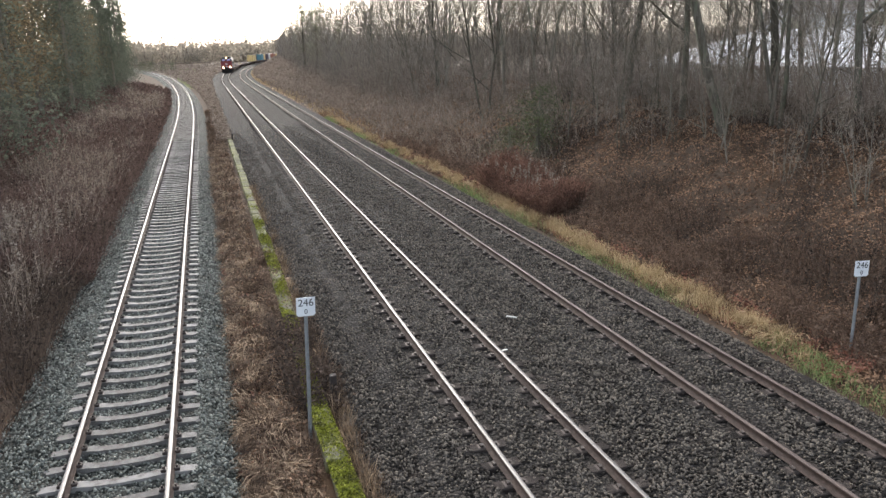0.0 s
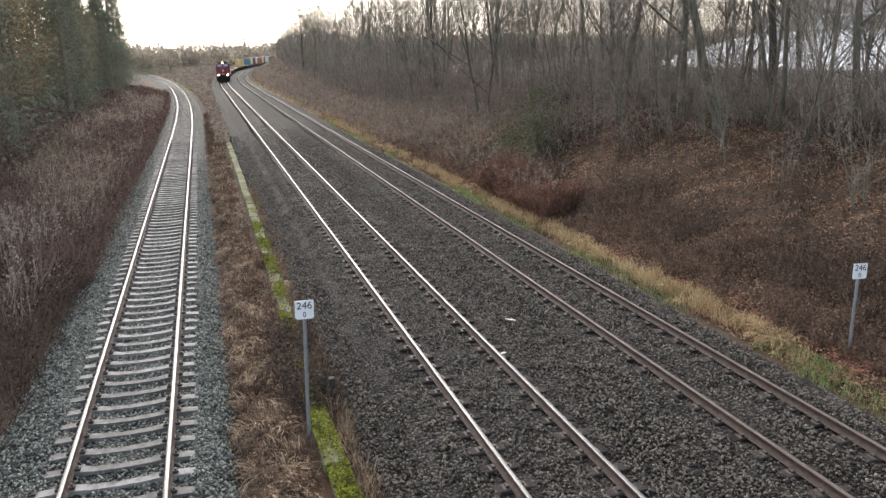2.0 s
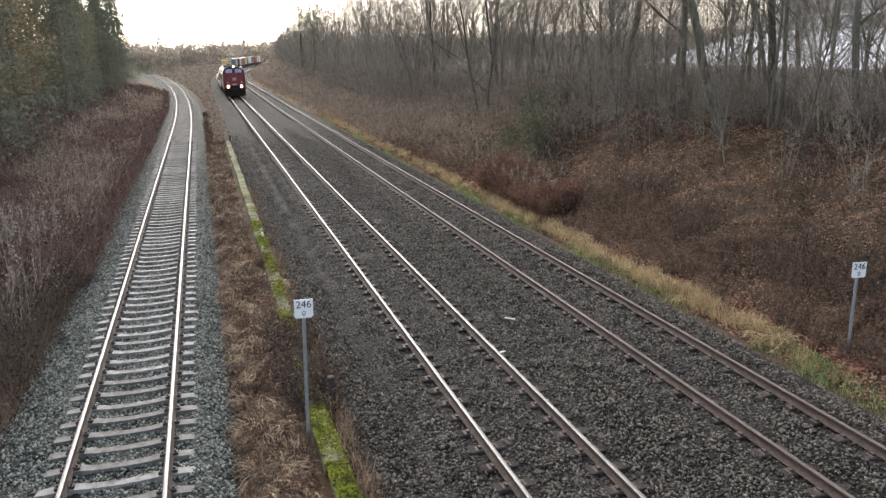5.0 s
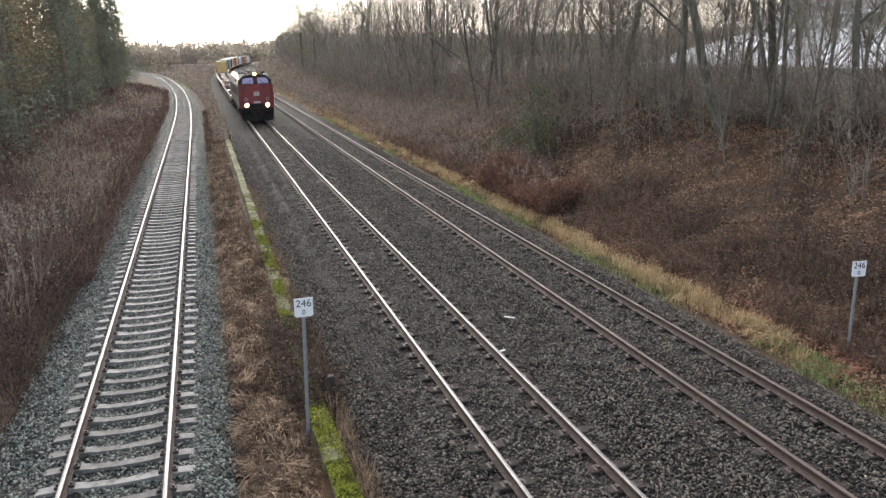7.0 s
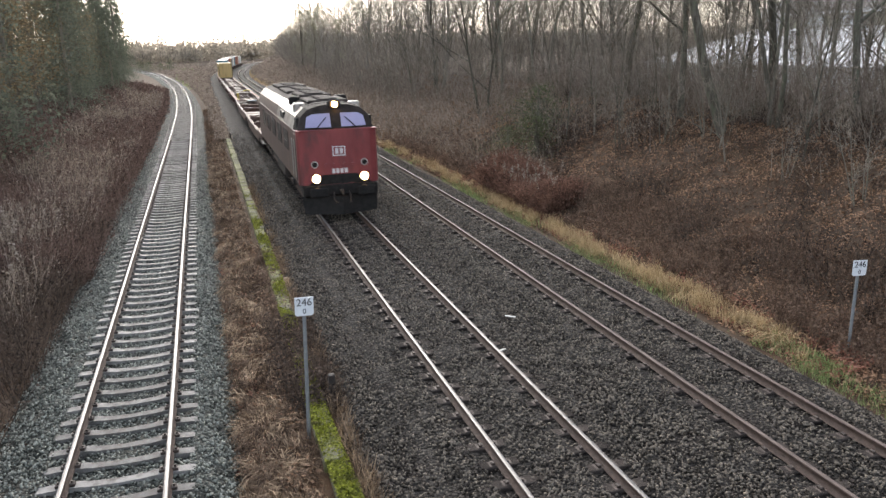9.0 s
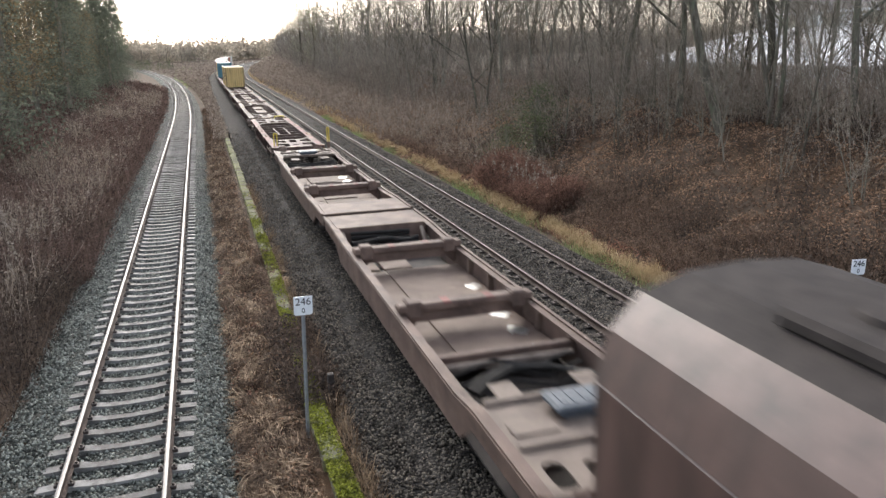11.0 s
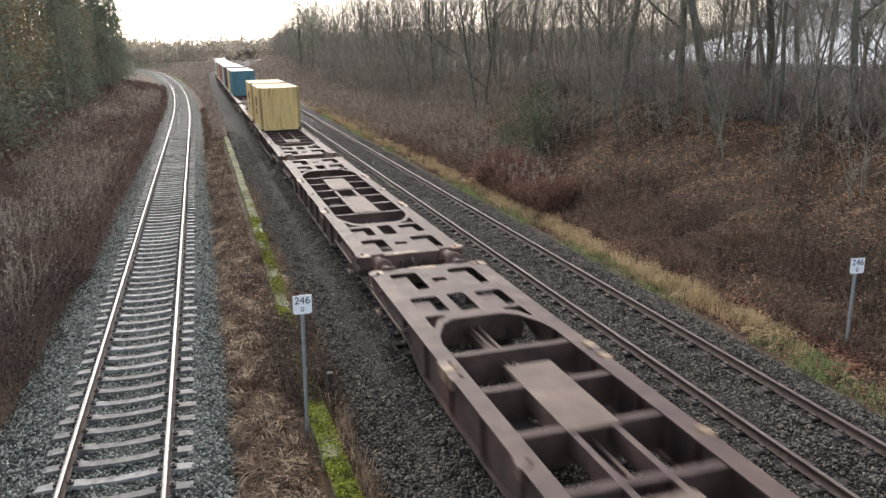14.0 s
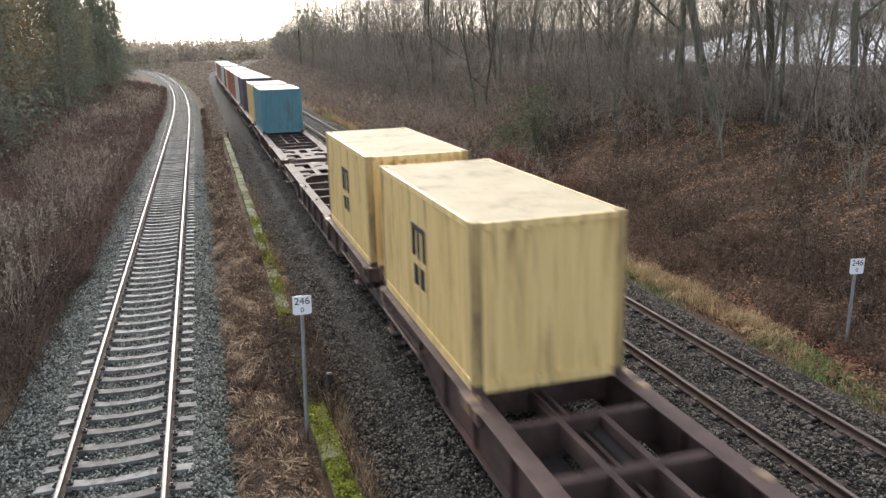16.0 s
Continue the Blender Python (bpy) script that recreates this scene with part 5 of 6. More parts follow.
def build_train():
    locomotive()
    pocket_wagon(20.4, 55.6)
    lob = 19.9
    brown, pink = M["wagon_brown"], M["wagon_pink"]
    w = deck_wagon(56.55, brown, pink, "empty container flat wagon with faded red side sill", [])
    handles(w, [(-1.1, -8.35, 1.15, 1.8, 0.16)])
    g = Geo()
    for a, b in (((0.4, 0.96), (0.4, 1.3)), ((1.05, 0.96), (1.05, 1.3)), ((0.4, 1.3), (1.05, 1.3)), ((0.4, 0.99), (1.05, 0.99))):
        g.tube((a[0], 9.34, a[1]), (b[0], 9.34, b[1]), 0.035, n=8)
    g.box(0.37, 0.43, 9.28, 9.37, 0.99, 1.06), g.box(1.02, 1.08, 9.28, 9.37, 0.99, 1.06)
    part("end_guard", g, M["handle_yellow"], w, "yellow painted tube frame")
    w = deck_wagon(76.08, brown, brown, "empty rust-brown container flat wagon", [(-3.6, -1.2), (0.6, 3.0)])
    
    deck_wagon(95.95, brown, brown, "empty rust-brown container flat wagon", [(-3.7, -1.0), (0.8, 3.2)])
    w4 = 56.5 + 3 * lob
    deck_wagon(w4 - 0.15, brown, brown, "rust-brown container flat wagon carrying a yellow box", [(-3.4, -2.0)])
    logo = [("painted_bar", y - 0.06, y + 0.06, 2.5, 3.0) for y in (-0.36, 0.0, 0.36)] + [("painted_bar", -0.42, 0.42, 3.004, 3.09)]
    logo += [("painted_bar", y - 0.1, y + 0.1, 1.98, 2.34) for y in (-0.22, 0.22)]
    slot = lambda k, i: w4 + k * lob + (0.05, 6.2, 12.42)[i]
    gr = "containers on the freight train"
    container(slot(0, 2), M["box_yellow"], M["box_roof"], "yellow corrugated shipping container with dark logo", gr, logo, M["box_yellow_worn"])
    deck_wagon(w4 + lob, brown, brown, "rust-brown container flat wagon carrying a yellow box", [(0.6, 2.0)])
    container(slot(1, 0), M["box_yellow"], M["box_roof"], "yellow corrugated shipping container with dark logo", gr, logo, M["box_yellow_worn"])
    loads = [(2, 2, "box_blue", "box_pale", "blue corrugated shipping container with pale roof"), (3, 0, "box_yellow", "box_pale", "yellow corrugated shipping container behind a blue one"),
             (3, 2, "box_dark", "box_pale", "dark violet-grey corrugated shipping container"), (4, 0, "box_pale", "box_pale", "pale grey corrugated shipping container"),
             (4, 1, "box_rust", "box_pale", "rust-brown corrugated shipping container"), (4, 2, "box_rust", "box_pale", "rust-brown corrugated shipping container"), (5, 0, "box_rust", "box_rust", "rust-brown corrugated shipping container"),
             (5, 1, "box_yellow", "box_pale", "yellow corrugated shipping container"), (5, 2, "box_dark", "box_pale", "dark violet-grey corrugated shipping container"), (6, 1, "box_pale", "box_pale", "pale grey corrugated shipping container"), (6, 2, "box_blue", "box_pale", "blue corrugated shipping container"),
             (7, 0, "box_rust", "box_pale", "rust-brown corrugated shipping container"), (7, 2, "box_rust", "box_pale", "rust-brown corrugated shipping container"), (8, 1, "box_pale", "box_pale", "pale grey corrugated shipping container")]
    for k in range(2, 9):
        deck_wagon(w4 + k * lob, brown, brown, "rust-brown container flat wagon in the loaded part", [])
    for k, i, m, r, lab in loads:
        container(slot(k, i), M[m], M[r], lab, gr)


def motions():
    for ob, u, half in TRAIN:
        walk(ob, train_rows(u, half))


# ---- plants ----
def blades(n, x, y, z, h, wide, lean, flop=0.0):
    """Single tapering blades: arrays of base places, heights and widths; lean: how far the tip goes sideways as a share of the height."""
    a, b = rng.uniform(0, 2 * np.pi, n), rng.uniform(0, 2 * np.pi, n)
    k = lean * rng.uniform(0.2, 1.0, n)
    v = np.zeros((n, 4, 3))
    for i, s in ((0, -0.5), (1, 0.5)):
        v[:, i] = np.stack([x + np.cos(a) * wide * s, y + np.sin(a) * wide * s, z - 0.02], -1)
    tip = np.stack([x + np.cos(b) * h * k, y + np.sin(b) * h * k, z + h * np.sqrt(np.maximum(1 - k * k, 0.05))], -1)
    v[:, 2] = tip + np.stack([np.cos(a), np.sin(a), 0 * a], -1) * (wide * 0.15)[:, None]
    v[:, 3] = tip - np.stack([np.cos(a), np.sin(a), 0 * a], -1) * (wide * 0.15)[:, None]
    return v.reshape(-1, 3), np.arange(4 * n).reshape(n, 4)


def flakes(n, c, size, flat=0.5):
    """Small four-cornered leaves round the centres c."""
    d = rng.normal(size=(n, 3))
    d[:, 2] *= flat
    d /= np.linalg.norm(d, axis=1)[:, None]
    e = np.cross(d, rng.normal(size=(n, 3)))
    e /= np.linalg.norm(e, axis=1)[:, None]
    s = np.broadcast_to(np.asarray(size, float), (n,))[:, None]
    v = np.stack([c - d * s, c - e * s * 0.55, c + d * s, c + e * s * 0.55], 1)
    return v.reshape(-1, 3), np.arange(4 * n).reshape(n, 4)


def patchy(x, y, f=0.35, seed=0.0):
    return 0.5 + 0.5 * np.sin(x * f * 2.1 + 1.7 * np.sin(y * f + seed)) * np.sin(y * f * 1.3 + seed + 0.8 * np.sin(x * f * 1.9))


def pick(n, x0, x1, y0, y1, path, near=1.0, thresh=0.0, f=0.35, seed=0.0):
    """Places in a strip beside a track, denser towards y0, in patches."""
    x = rng.uniform(x0, x1, n * 3)
    y = y0 + (y1 - y0) * rng.uniform(0, 1, n * 3) ** near
    keep = patchy(x, y, f, seed) + rng.normal(0, 0.15, n * 3) > thresh
    x, y = x[keep][:n], y[keep][:n]
    return x + path(y), y


def grass_field(name, label, m, n, x0, x1, y0, y1, path, h, wide, lean, near=1.6, thresh=0.3, f=0.5, seed=0.0):
    x, y = pick(n, x0, x1, y0, y1, path, near, thresh, f, seed)
    k = len(x)
    z = ground_z(x, y)
    far = 1 + np.maximum(y - 25, 0) / 60
    v, fc = blades(k, x, y, z, rng.uniform(h[0], h[1], k), rng.uniform(wide[0], wide[1], k) * far, lean)
    return solid(name, cloud(name, v, fc, m), None, label, "grass", kind="stuff")


def heath_field(name, label, m, n, x0, x1, y0, y1, path, h, near=1.6, thresh=0.25, seed=0.0, f=0.3, between=False):
    """A thicket of dead stems with a few small leaves on each."""
    x, y = pick(n, x0, x1, y0, y1, path, near, thresh, f, seed)
    if between:
        lo, hi = X1 + 2.5 + bend1(y), 1.75 + bend2(y)
        x = lo + (hi - lo) * rng.uniform(0, 1, len(y))
    k = len(x)
    z = ground_z(x, y)
    size = (0.6 + 0.6 * patchy(x, y, 0.5, seed + 2)) * rng.uniform(h[0], h[1], k)
    far = 1 + np.maximum(y - 20, 0) / 40
    v, fc = blades(k, x, y, z, size, rng.uniform(0.01, 0.024, k) * far, 0.8)
    tips = v.reshape(k, 4, 3)
    c = np.repeat(tips[:, :2].mean(1), 2, 0)
    s = rng.uniform(0.25, 1.0, (len(c), 1))
    c = c * (1 - s) + np.repeat(tips[:, 2], 2, 0) * s
    c = c + rng.normal(0, 0.1, c.shape)
    w, g = flakes(len(c), c, rng.uniform(0.018, 0.052, len(c)) * np.repeat(far, 2))
    return solid(name, cloud(name, np.concatenate([v, w]), np.concatenate([fc, g + len(v)]), m), None, label, "undergrowth", kind="stuff")


def thicket(name, label, m, n, x0, x1, y0, y1, path, high=0.0):
    """Tangled thin twigs that fill the space between the trunks."""
    y = y0 + (y1 - y0) * rng.uniform(0, 1, n) ** 1.8
    x = x0 + (x1 - x0) * rng.uniform(0, 1, n) ** 1.6 + path(y)
    v = x - path(y)
    keep = (x < 1.03 * y + 3) & (v > np.interp(y, [20, 45, 70, 110, 220], [19.5, 18, 15, 15.5, 19.5])) & ((y > 50) | (patchy(x, y, 0.6, 1.0) > 0.5))
    x, y, v = x[keep], y[keep], v[keep]
    k = len(x)
    up = rng.uniform(0, 1, k) ** 1.6 * (1.5 + 3.0 * patchy(x, y, 0.45, 5.0)) * (1 + 0.4 * hump(y, 50, 150)) + hump(v, 19, 23) * hump(y, 20, 30) * (1 - hump(y, 70, 110)) * rng.uniform(0, 1, k) ** 1.2 * 4.0
    up = up + high * rng.uniform(0, 1, k) * (1 - 0.85 * hump(y, 100, 230))
    far = 1 + np.maximum(y - 25, 0) / 45
    vs, fc = blades(k, x, y, ground_z(x, y) + up, rng.uniform(0.5, 1.9, k) * far ** 0.5, rng.uniform(0.008, 0.018, k) * far, 0.98)
    return solid(name, cloud(name, vs, fc, m), None, label, "undergrowth", kind="stuff")


def tussocks(name, label, m, n, x0, x1, y0, y1, h):
    """Clumps of grass whose blades fan out from one root."""
    y = y0 + (y1 - y0) * rng.uniform(0, 1, n) ** 1.5
    x = rng.uniform(x0, x1, n) + (bend2(y) if x0 > 5 else 0)
    per = 80
    px, py = np.repeat(x, per) + rng.normal(0, 0.05, n * per), np.repeat(y, per) + rng.normal(0, 0.06, n * per)
    hh = np.repeat(rng.uniform(h[0], h[1], n), per) * rng.uniform(0.5, 1.1, n * per)
    v, f = blades(n * per, px, py, ground_z(px, py), hh, rng.uniform(0.006, 0.014, n * per) * (1 + np.maximum(py - 20, 0) / 40), 0.93)
    return solid(name, cloud(name, v, f, m), None, label, "grass", kind="stuff")


def drifts(name, label, m, n, per, x0, x1, y0, y1, length):
    """Swathes of long grass, each lying over in one direction."""
    y = y0 + (y1 - y0) * rng.uniform(0, 1, n) ** 1.6
    x = rng.uniform(x0, x1, n) + (bend2(y) if x0 > 5 else 0)
    k = n * per
    px, py = np.repeat(x, per) + rng.normal(0, 0.09, k), np.repeat(y, per) + rng.normal(0, 0.14, k)
    a = np.repeat(rng.uniform(0, 2 * np.pi, n), per) + rng.normal(0, 0.4, k)
    ln = rng.uniform(length[0], length[1], k)
    hh = ln * rng.uniform(0.12, 0.42, k)
    wide = rng.uniform(0.009, 0.021, k) * (1 + np.maximum(py - 20, 0) / 35)
    z = ground_z(px, py)
    v = np.zeros((k, 8, 3))
    for i, (d, up, w) in enumerate(((0, -0.03, 1.0), (0.22, 0.8, 1.0), (0.6, 0.85, 0.8), (1.0, 0.12, 0.2))):
        for j, q in ((0, -0.5), (1, 0.5)):
            v[:, 2 * i + j] = np.stack([px + np.cos(a) * ln * d * 0.8 - np.sin(a) * wide * w * q, py + np.sin(a) * ln * d * 0.8 + np.cos(a) * wide * w * q, z + hh * up], -1)
    quad = np.array([(0, 1, 3, 2), (2, 3, 5, 4), (4, 5, 7, 6)])
    f = (np.arange(k)[:, None, None] * 8 + quad[None]).reshape(-1, 4)
    return solid(name, cloud(name, v.reshape(-1, 3), f, m), None, label, "grass", kind="stuff")


def plumes(name, label, n, x0, x1, y0, y1, h):
    """Tall dead stems with feathery heads."""
    x, y = rng.uniform(x0, x1, n), rng.uniform(y0, y1, n)
    z = ground_z(x, y)
    hh = h * rng.uniform(0.75, 1.2, n)
    v, f = blades(n, x, y, z, hh, np.full(n, 0.02), 0.25)
    tip = v.reshape(n, 4, 3)[:, 2]
    per = 26
    c = np.repeat(tip, per, 0) + rng.normal(0, 1, (n * per, 3)) * (0.04, 0.04, 0.11)
    w, g = flakes(n * per, c, rng.uniform(0.02, 0.05, n * per), 1.6)
    return solid(name, cloud(name, np.concatenate([v, w]), np.concatenate([f, g + len(v)]), M["plume"]), None, label, "weeds", kind="stuff")


class Wood:
    def __init__(self):
        self.v, self.f, self.k = [], [], 0

    def limb(self, pts, rad, n, tip=False):
        base = self.k
        for i, p in enumerate(pts):
            if tip and i == len(pts) - 1:
                self.v.append(p)
                break
            d = (pts[min(i + 1, len(pts) - 1)] - pts[max(i - 1, 0)]).normalized()
            a = d.orthogonal().normalized()
            b = d.cross(a)
            for j in range(n):
                t = 2 * math.pi * j / n
                self.v.append(p + (a * math.cos(t) + b * math.sin(t)) * rad[i])
        for i in range(len(pts) - 1):
            for j in range(n):
                q, o = base + i * n, (j + 1) % n
                if tip and i == len(pts) - 2:
                    self.f.append((q + j, q + o, q + n))
                else:
                    self.f.append((q + j, q + o, q + n + o))
                    self.f.append((q + j, q + n + o, q + n + j))
        self.k = len(self.v)


def bare_tree_meshes(seed, height, radius, lean=(0, 0), stems=1, fork=0.35, fine=4):
    """A leafless tree: trunk and limbs in one mesh, twigs in the other."""
    r = random.Random(seed)
    trunk, twigs = Wood(), Wood()

    def grow(p, d, length, rad, level):
        steps = 1 if level >= fine else (6, 4, 3, 2)[level]
        pts, rads, q, e = [p], [rad], p.copy(), d.copy()
        for i in range(steps):
            e = (e + Vector((r.gauss(0, 0.12), r.gauss(0, 0.12), r.gauss(0.05, 0.06))) * (0.6 if level == 0 else 1.3)).normalized()
            q = q + e * (length / steps)
            pts.append(q)
            rads.append(rad * (1 - (0.75 if level < 3 else 0.9) * (i + 1) / steps))
        (trunk if level < 2 else twigs).limb(pts, rads, 7 if level == 0 else 5 if level == 1 else 3, level > 1)
        if level >= fine:
            return
        count = (9, 6, 4, 4)[level] if level else r.randint(9, 12) // (1 if stems < 3 else 2)
        for i in range(count):
            s = (fork if level == 0 else 0.2) + (1 - (fork if level == 0 else 0.2)) * (i + r.random()) / count
            k = min(int(s * steps), steps - 1)
            t = s * steps - k
            o = pts[k].lerp(pts[k + 1], t)
            dd = (pts[k + 1] - pts[k]).normalized()
            side = dd.cross(Vector((r.gauss(0, 1), r.gauss(0, 1), r.gauss(0, 1)))).normalized()
            nd = (dd * r.uniform(0.45, 0.9) + side * r.uniform(0.6, 1.1) + Vector((0, 0, 0.16))).normalized()
            grow(o, nd, length * r.uniform(0.3, 0.55) * (1.15 - 0.5 * s), max(rads[k] * r.uniform(0.35, 0.6), 0.007 if fine > 3 else 0.013), level + 1)

    for i in range(stems):
        a = 2 * math.pi * i / max(stems, 1) + r.random()
        off = Vector((math.cos(a), math.sin(a), 0)) * (0.0 if stems == 1 else 0.2)
        d = Vector((lean[0], lean[1], 1)) + (Vector((math.cos(a), math.sin(a), 0)) * 0.22 if stems > 1 else Vector())
        grow(off + Vector((0, 0, -0.3)), d.normalized(), height * r.uniform(0.85, 1), radius * (1 if stems == 1 else 0.7), 0)
    out = []
    for w, nm, m in ((trunk, "trunk", M["bark"]), (twigs, "crown", M["twig"])):
        out.append(cloud(nm, np.array([tuple(p) for p in w.v]), np.array(w.f), m, smooth=True))
    return out


def bare_tree(meshes, at, turn, size, label, group="bare trees on the bank"):
    t = thing("bare_tree", label, "tree", group)
    part("trunk", meshes[0], None, t)
    part("crown", meshes[1], None, t)
    t.matrix_basis = Matrix.Translation(at) @ Euler((0, 0, turn)).to_matrix().to_4x4() @ Matrix.Diagonal((size, size, size, 1))
    return t


def evergreen_meshes(seed, height, spread, m, boughs=70, per=34, leaf=0.32, droop=0.25, low=0.04):
    """A leafy tree with an uneven outline: trunk, and a crown of small leaves along its boughs."""
    r = np.random.default_rng(seed)
    g = Geo()
    g.tube((0, 0, -0.3), (0, 0, height * 0.55), 0.22, 0.13, n=8), g.tube((0, 0, height * 0.55), (0, 0, height * 0.97), 0.13, 0.03, n=6)
    cs, sizes = [], []
    for i in range(boughs):
        s = low + (0.98 - low) * (i + r.uniform()) / boughs
        a = i * 2.4 + r.normal(0, 0.5)
        ln = spread * (1.05 - s) ** 0.7 * r.uniform(0.55, 1.25)
        q = r.uniform(0.15, 1, per) ** 0.7
        c = np.stack([np.cos(a) * ln * q, np.sin(a) * ln * q, height * s - droop * ln * q ** 2 + 0.1 * ln * q], -1) + r.normal(0, 0.09 * ln + 0.12, (per, 3))
        cs.append(c), sizes.append(np.full(per, leaf) * r.uniform(0.6, 1.2, per))
        if i % 2 == 0:
            g.tube((0, 0, height * s), (np.cos(a) * ln * 0.8, np.sin(a) * ln * 0.8, height * s - droop * ln * 0.5), 0.035, 0.012, n=4, caps=False)
    c = np.concatenate(cs)
    v, f = flakes(len(c), c, np.concatenate(sizes), 0.6)
    return g.mesh("trunk", M["bark"]), cloud("crown", v, f, m)


def leafy_tree(meshes, at, turn, size, name, label, group):
    t = thing(name, label, "tree", group)
    part("trunk", meshes[0], None, t)
    part("crown", meshes[1], None, t)
    t.matrix_basis = Matrix.Translation(at) @ Euler((0, 0, turn)).to_matrix().to_4x4() @ Matrix.Diagonal((size, size, size * 1.0, 1))
    return t


def stones(name, n, x0, x1, y0, y1, path, level, m, label, skip=()):
    x, y = rng.uniform(x0, x1, n), y0 + (y1 - y0) * rng.uniform(0, 1, n) * rng.uniform(0, 1, n) ** 0.6
    if len(skip):
        near = np.min(np.abs(x[:, None] - np.array(skip)[None]), 1)
        keep = (near > 0.3) | (rng.uniform(0, 1, n) < 0.2)
        x, y = x[keep], y[keep]
        n = len(x)
    z = level(x) + 0.012
    s = rng.uniform(0.014, 0.036, n)
    base = np.array([(1, 0, 0), (-1, 0, 0), (0, 1, 0), (0, -1, 0), (0, 0, 1), (0, 0, -1)], float)
    v = base[None] * s[:, None, None] * rng.uniform(0.65, 1.35, (n, 6, 1)) + rng.normal(0, 0.18, (n, 6, 3)) * s[:, None, None]
    a, b = rng.uniform(0, 2 * np.pi, n), rng.uniform(-0.7, 0.7, n)
    ca, sa, cb, sb = np.cos(a)[:, None], np.sin(a)[:, None], np.cos(b)[:, None], np.sin(b)[:, None]
    vx, vy, vz = v[..., 0], v[..., 1], v[..., 2]
    vy, vz = vy * cb - vz * sb, vy * sb + vz * cb
    vx, vy = vx * ca - vy * sa, vx * sa + vy * ca
    v = np.stack([vx + (x + path(y))[:, None], vy + y[:, None], vz + z[:, None]], -1)
    f = np.array([(0, 2, 4), (2, 1, 4), (1, 3, 4), (3, 0, 4), (2, 0, 5), (1, 2, 5), (3, 1, 5), (0, 3, 5)])
    faces = (np.arange(n)[:, None, None] * 6 + f[None]).reshape(-1, 3)
    return solid(name, cloud(name, v.reshape(-1, 3), faces, m), None, label, "ballast", kind="stuff")


# ---- small things by the line ----
def text_mesh(words, size, m):
    cu = bpy.data.curves.new("lettering", "FONT")
    cu.body, cu.size, cu.align_x, cu.extrude = words, size, "CENTER", 0.002
    tmp = bpy.data.objects.new("lettering", cu)
    me = bpy.data.meshes.new_from_object(tmp)
    me.materials.clear()
    me.materials.append(m)
    bpy.data.objects.remove(tmp)
    return me


def km_sign(at, height, turn, tilt, label):
    s = thing("kilometre_sign", label, "railway sign", "kilometre signs", at=at)
    s.rotation_euler = (0, radians(tilt), radians(turn))
    g = Geo()
    g.tube((0, 0, -0.25), (0, 0, height - 0.3), 0.032, n=12)
    part("post", g, M["galvanised"], s, "grey galvanised steel post")
    g = Geo()
    g.prism([(-0.155, height - 0.02), (-0.155, height - 0.31), (-0.125, height - 0.34), (0.125, height - 0.34), (0.155, height - 0.31), (0.155, height - 0.02)], 1, -0.045, -0.034)
    plate = part("sign_plate", g, M["sign_white"], s, "white plate with cut lower corners")
    g = Geo()
    g.box(-0.06, 0.06, -0.034, 0.034, height - 0.34, height - 0.28, 0.008), g.box(-0.06, 0.06, -0.034, 0.034, height - 0.1, height - 0.04, 0.008)
    g.tube((0, 0, height - 0.36), (0, 0, height - 0.04), 0.03, n=10)
    part("bracket", g, M["clip"], s)
    for words, size, z in (("246", 0.175, height - 0.165), ("0", 0.12, height - 0.3)):
        ob = part("lettering", text_mesh(words, size, M["ink"]), None, plate, "dark figures")
        ob.location, ob.rotation_euler = (0, -0.049, z), (radians(90), 0, 0)
    return s


def kerb_x(y):
    return np.interp(y, [9, 11.5, 14, 24], [1.56, 1.51, 1.465, 1.56])


def build_kerb():
    k = thing("mossy_kerb", "low line of moss-covered concrete blocks beside the track", "kerb", kind="structure")
    g = Geo()
    g.box(-0.17, 0.17, -0.49, 0.49, -0.42, 0.0, 0.035)
    me = g.mesh("kerb_block", M["moss_block"])
    y, i = 9.2, 0
    while y < 66:
        ob = part("kerb_block", me, None, k, at=(float(kerb_x(y)) + random.gauss(0, 0.012), y, -0.1 + random.gauss(0, 0.012)))
        ob.rotation_euler = (random.gauss(0, 0.012), random.gauss(0, 0.03), random.gauss(0, 0.015))
        y += 1.0
    n = 32000
    y = 9 + 30 * rng.uniform(0, 1, n) ** 1.5
    x = kerb_x(y) + rng.uniform(-0.18, 0.18, n)
    keep = patchy(x * 2, y, 0.9, 1.3) + rng.normal(0, 0.15, n) > -0.1 + 0.75 * hump(y, 12, 20)
    x, y = x[keep], y[keep]
    v, f = flakes(len(x), np.stack([x, y, -0.1 + rng.uniform(0.006, 0.042, len(x))], -1), rng.uniform(0.012, 0.032, len(x)), 0.45)
    ob = part("moss", cloud("moss", v, f, M["moss"]), None, k, "bright yellow-green moss cushions")
    tagged(ob, kind="stuff")


def stub_post(at, h):
    g = Geo()
    g.box(-0.06, 0.06, -0.07, 0.07, -0.3, h, 0.015)
    solid("stub_post", g, M["under"], "short dark weathered post beside the kerb", "post", at=at)


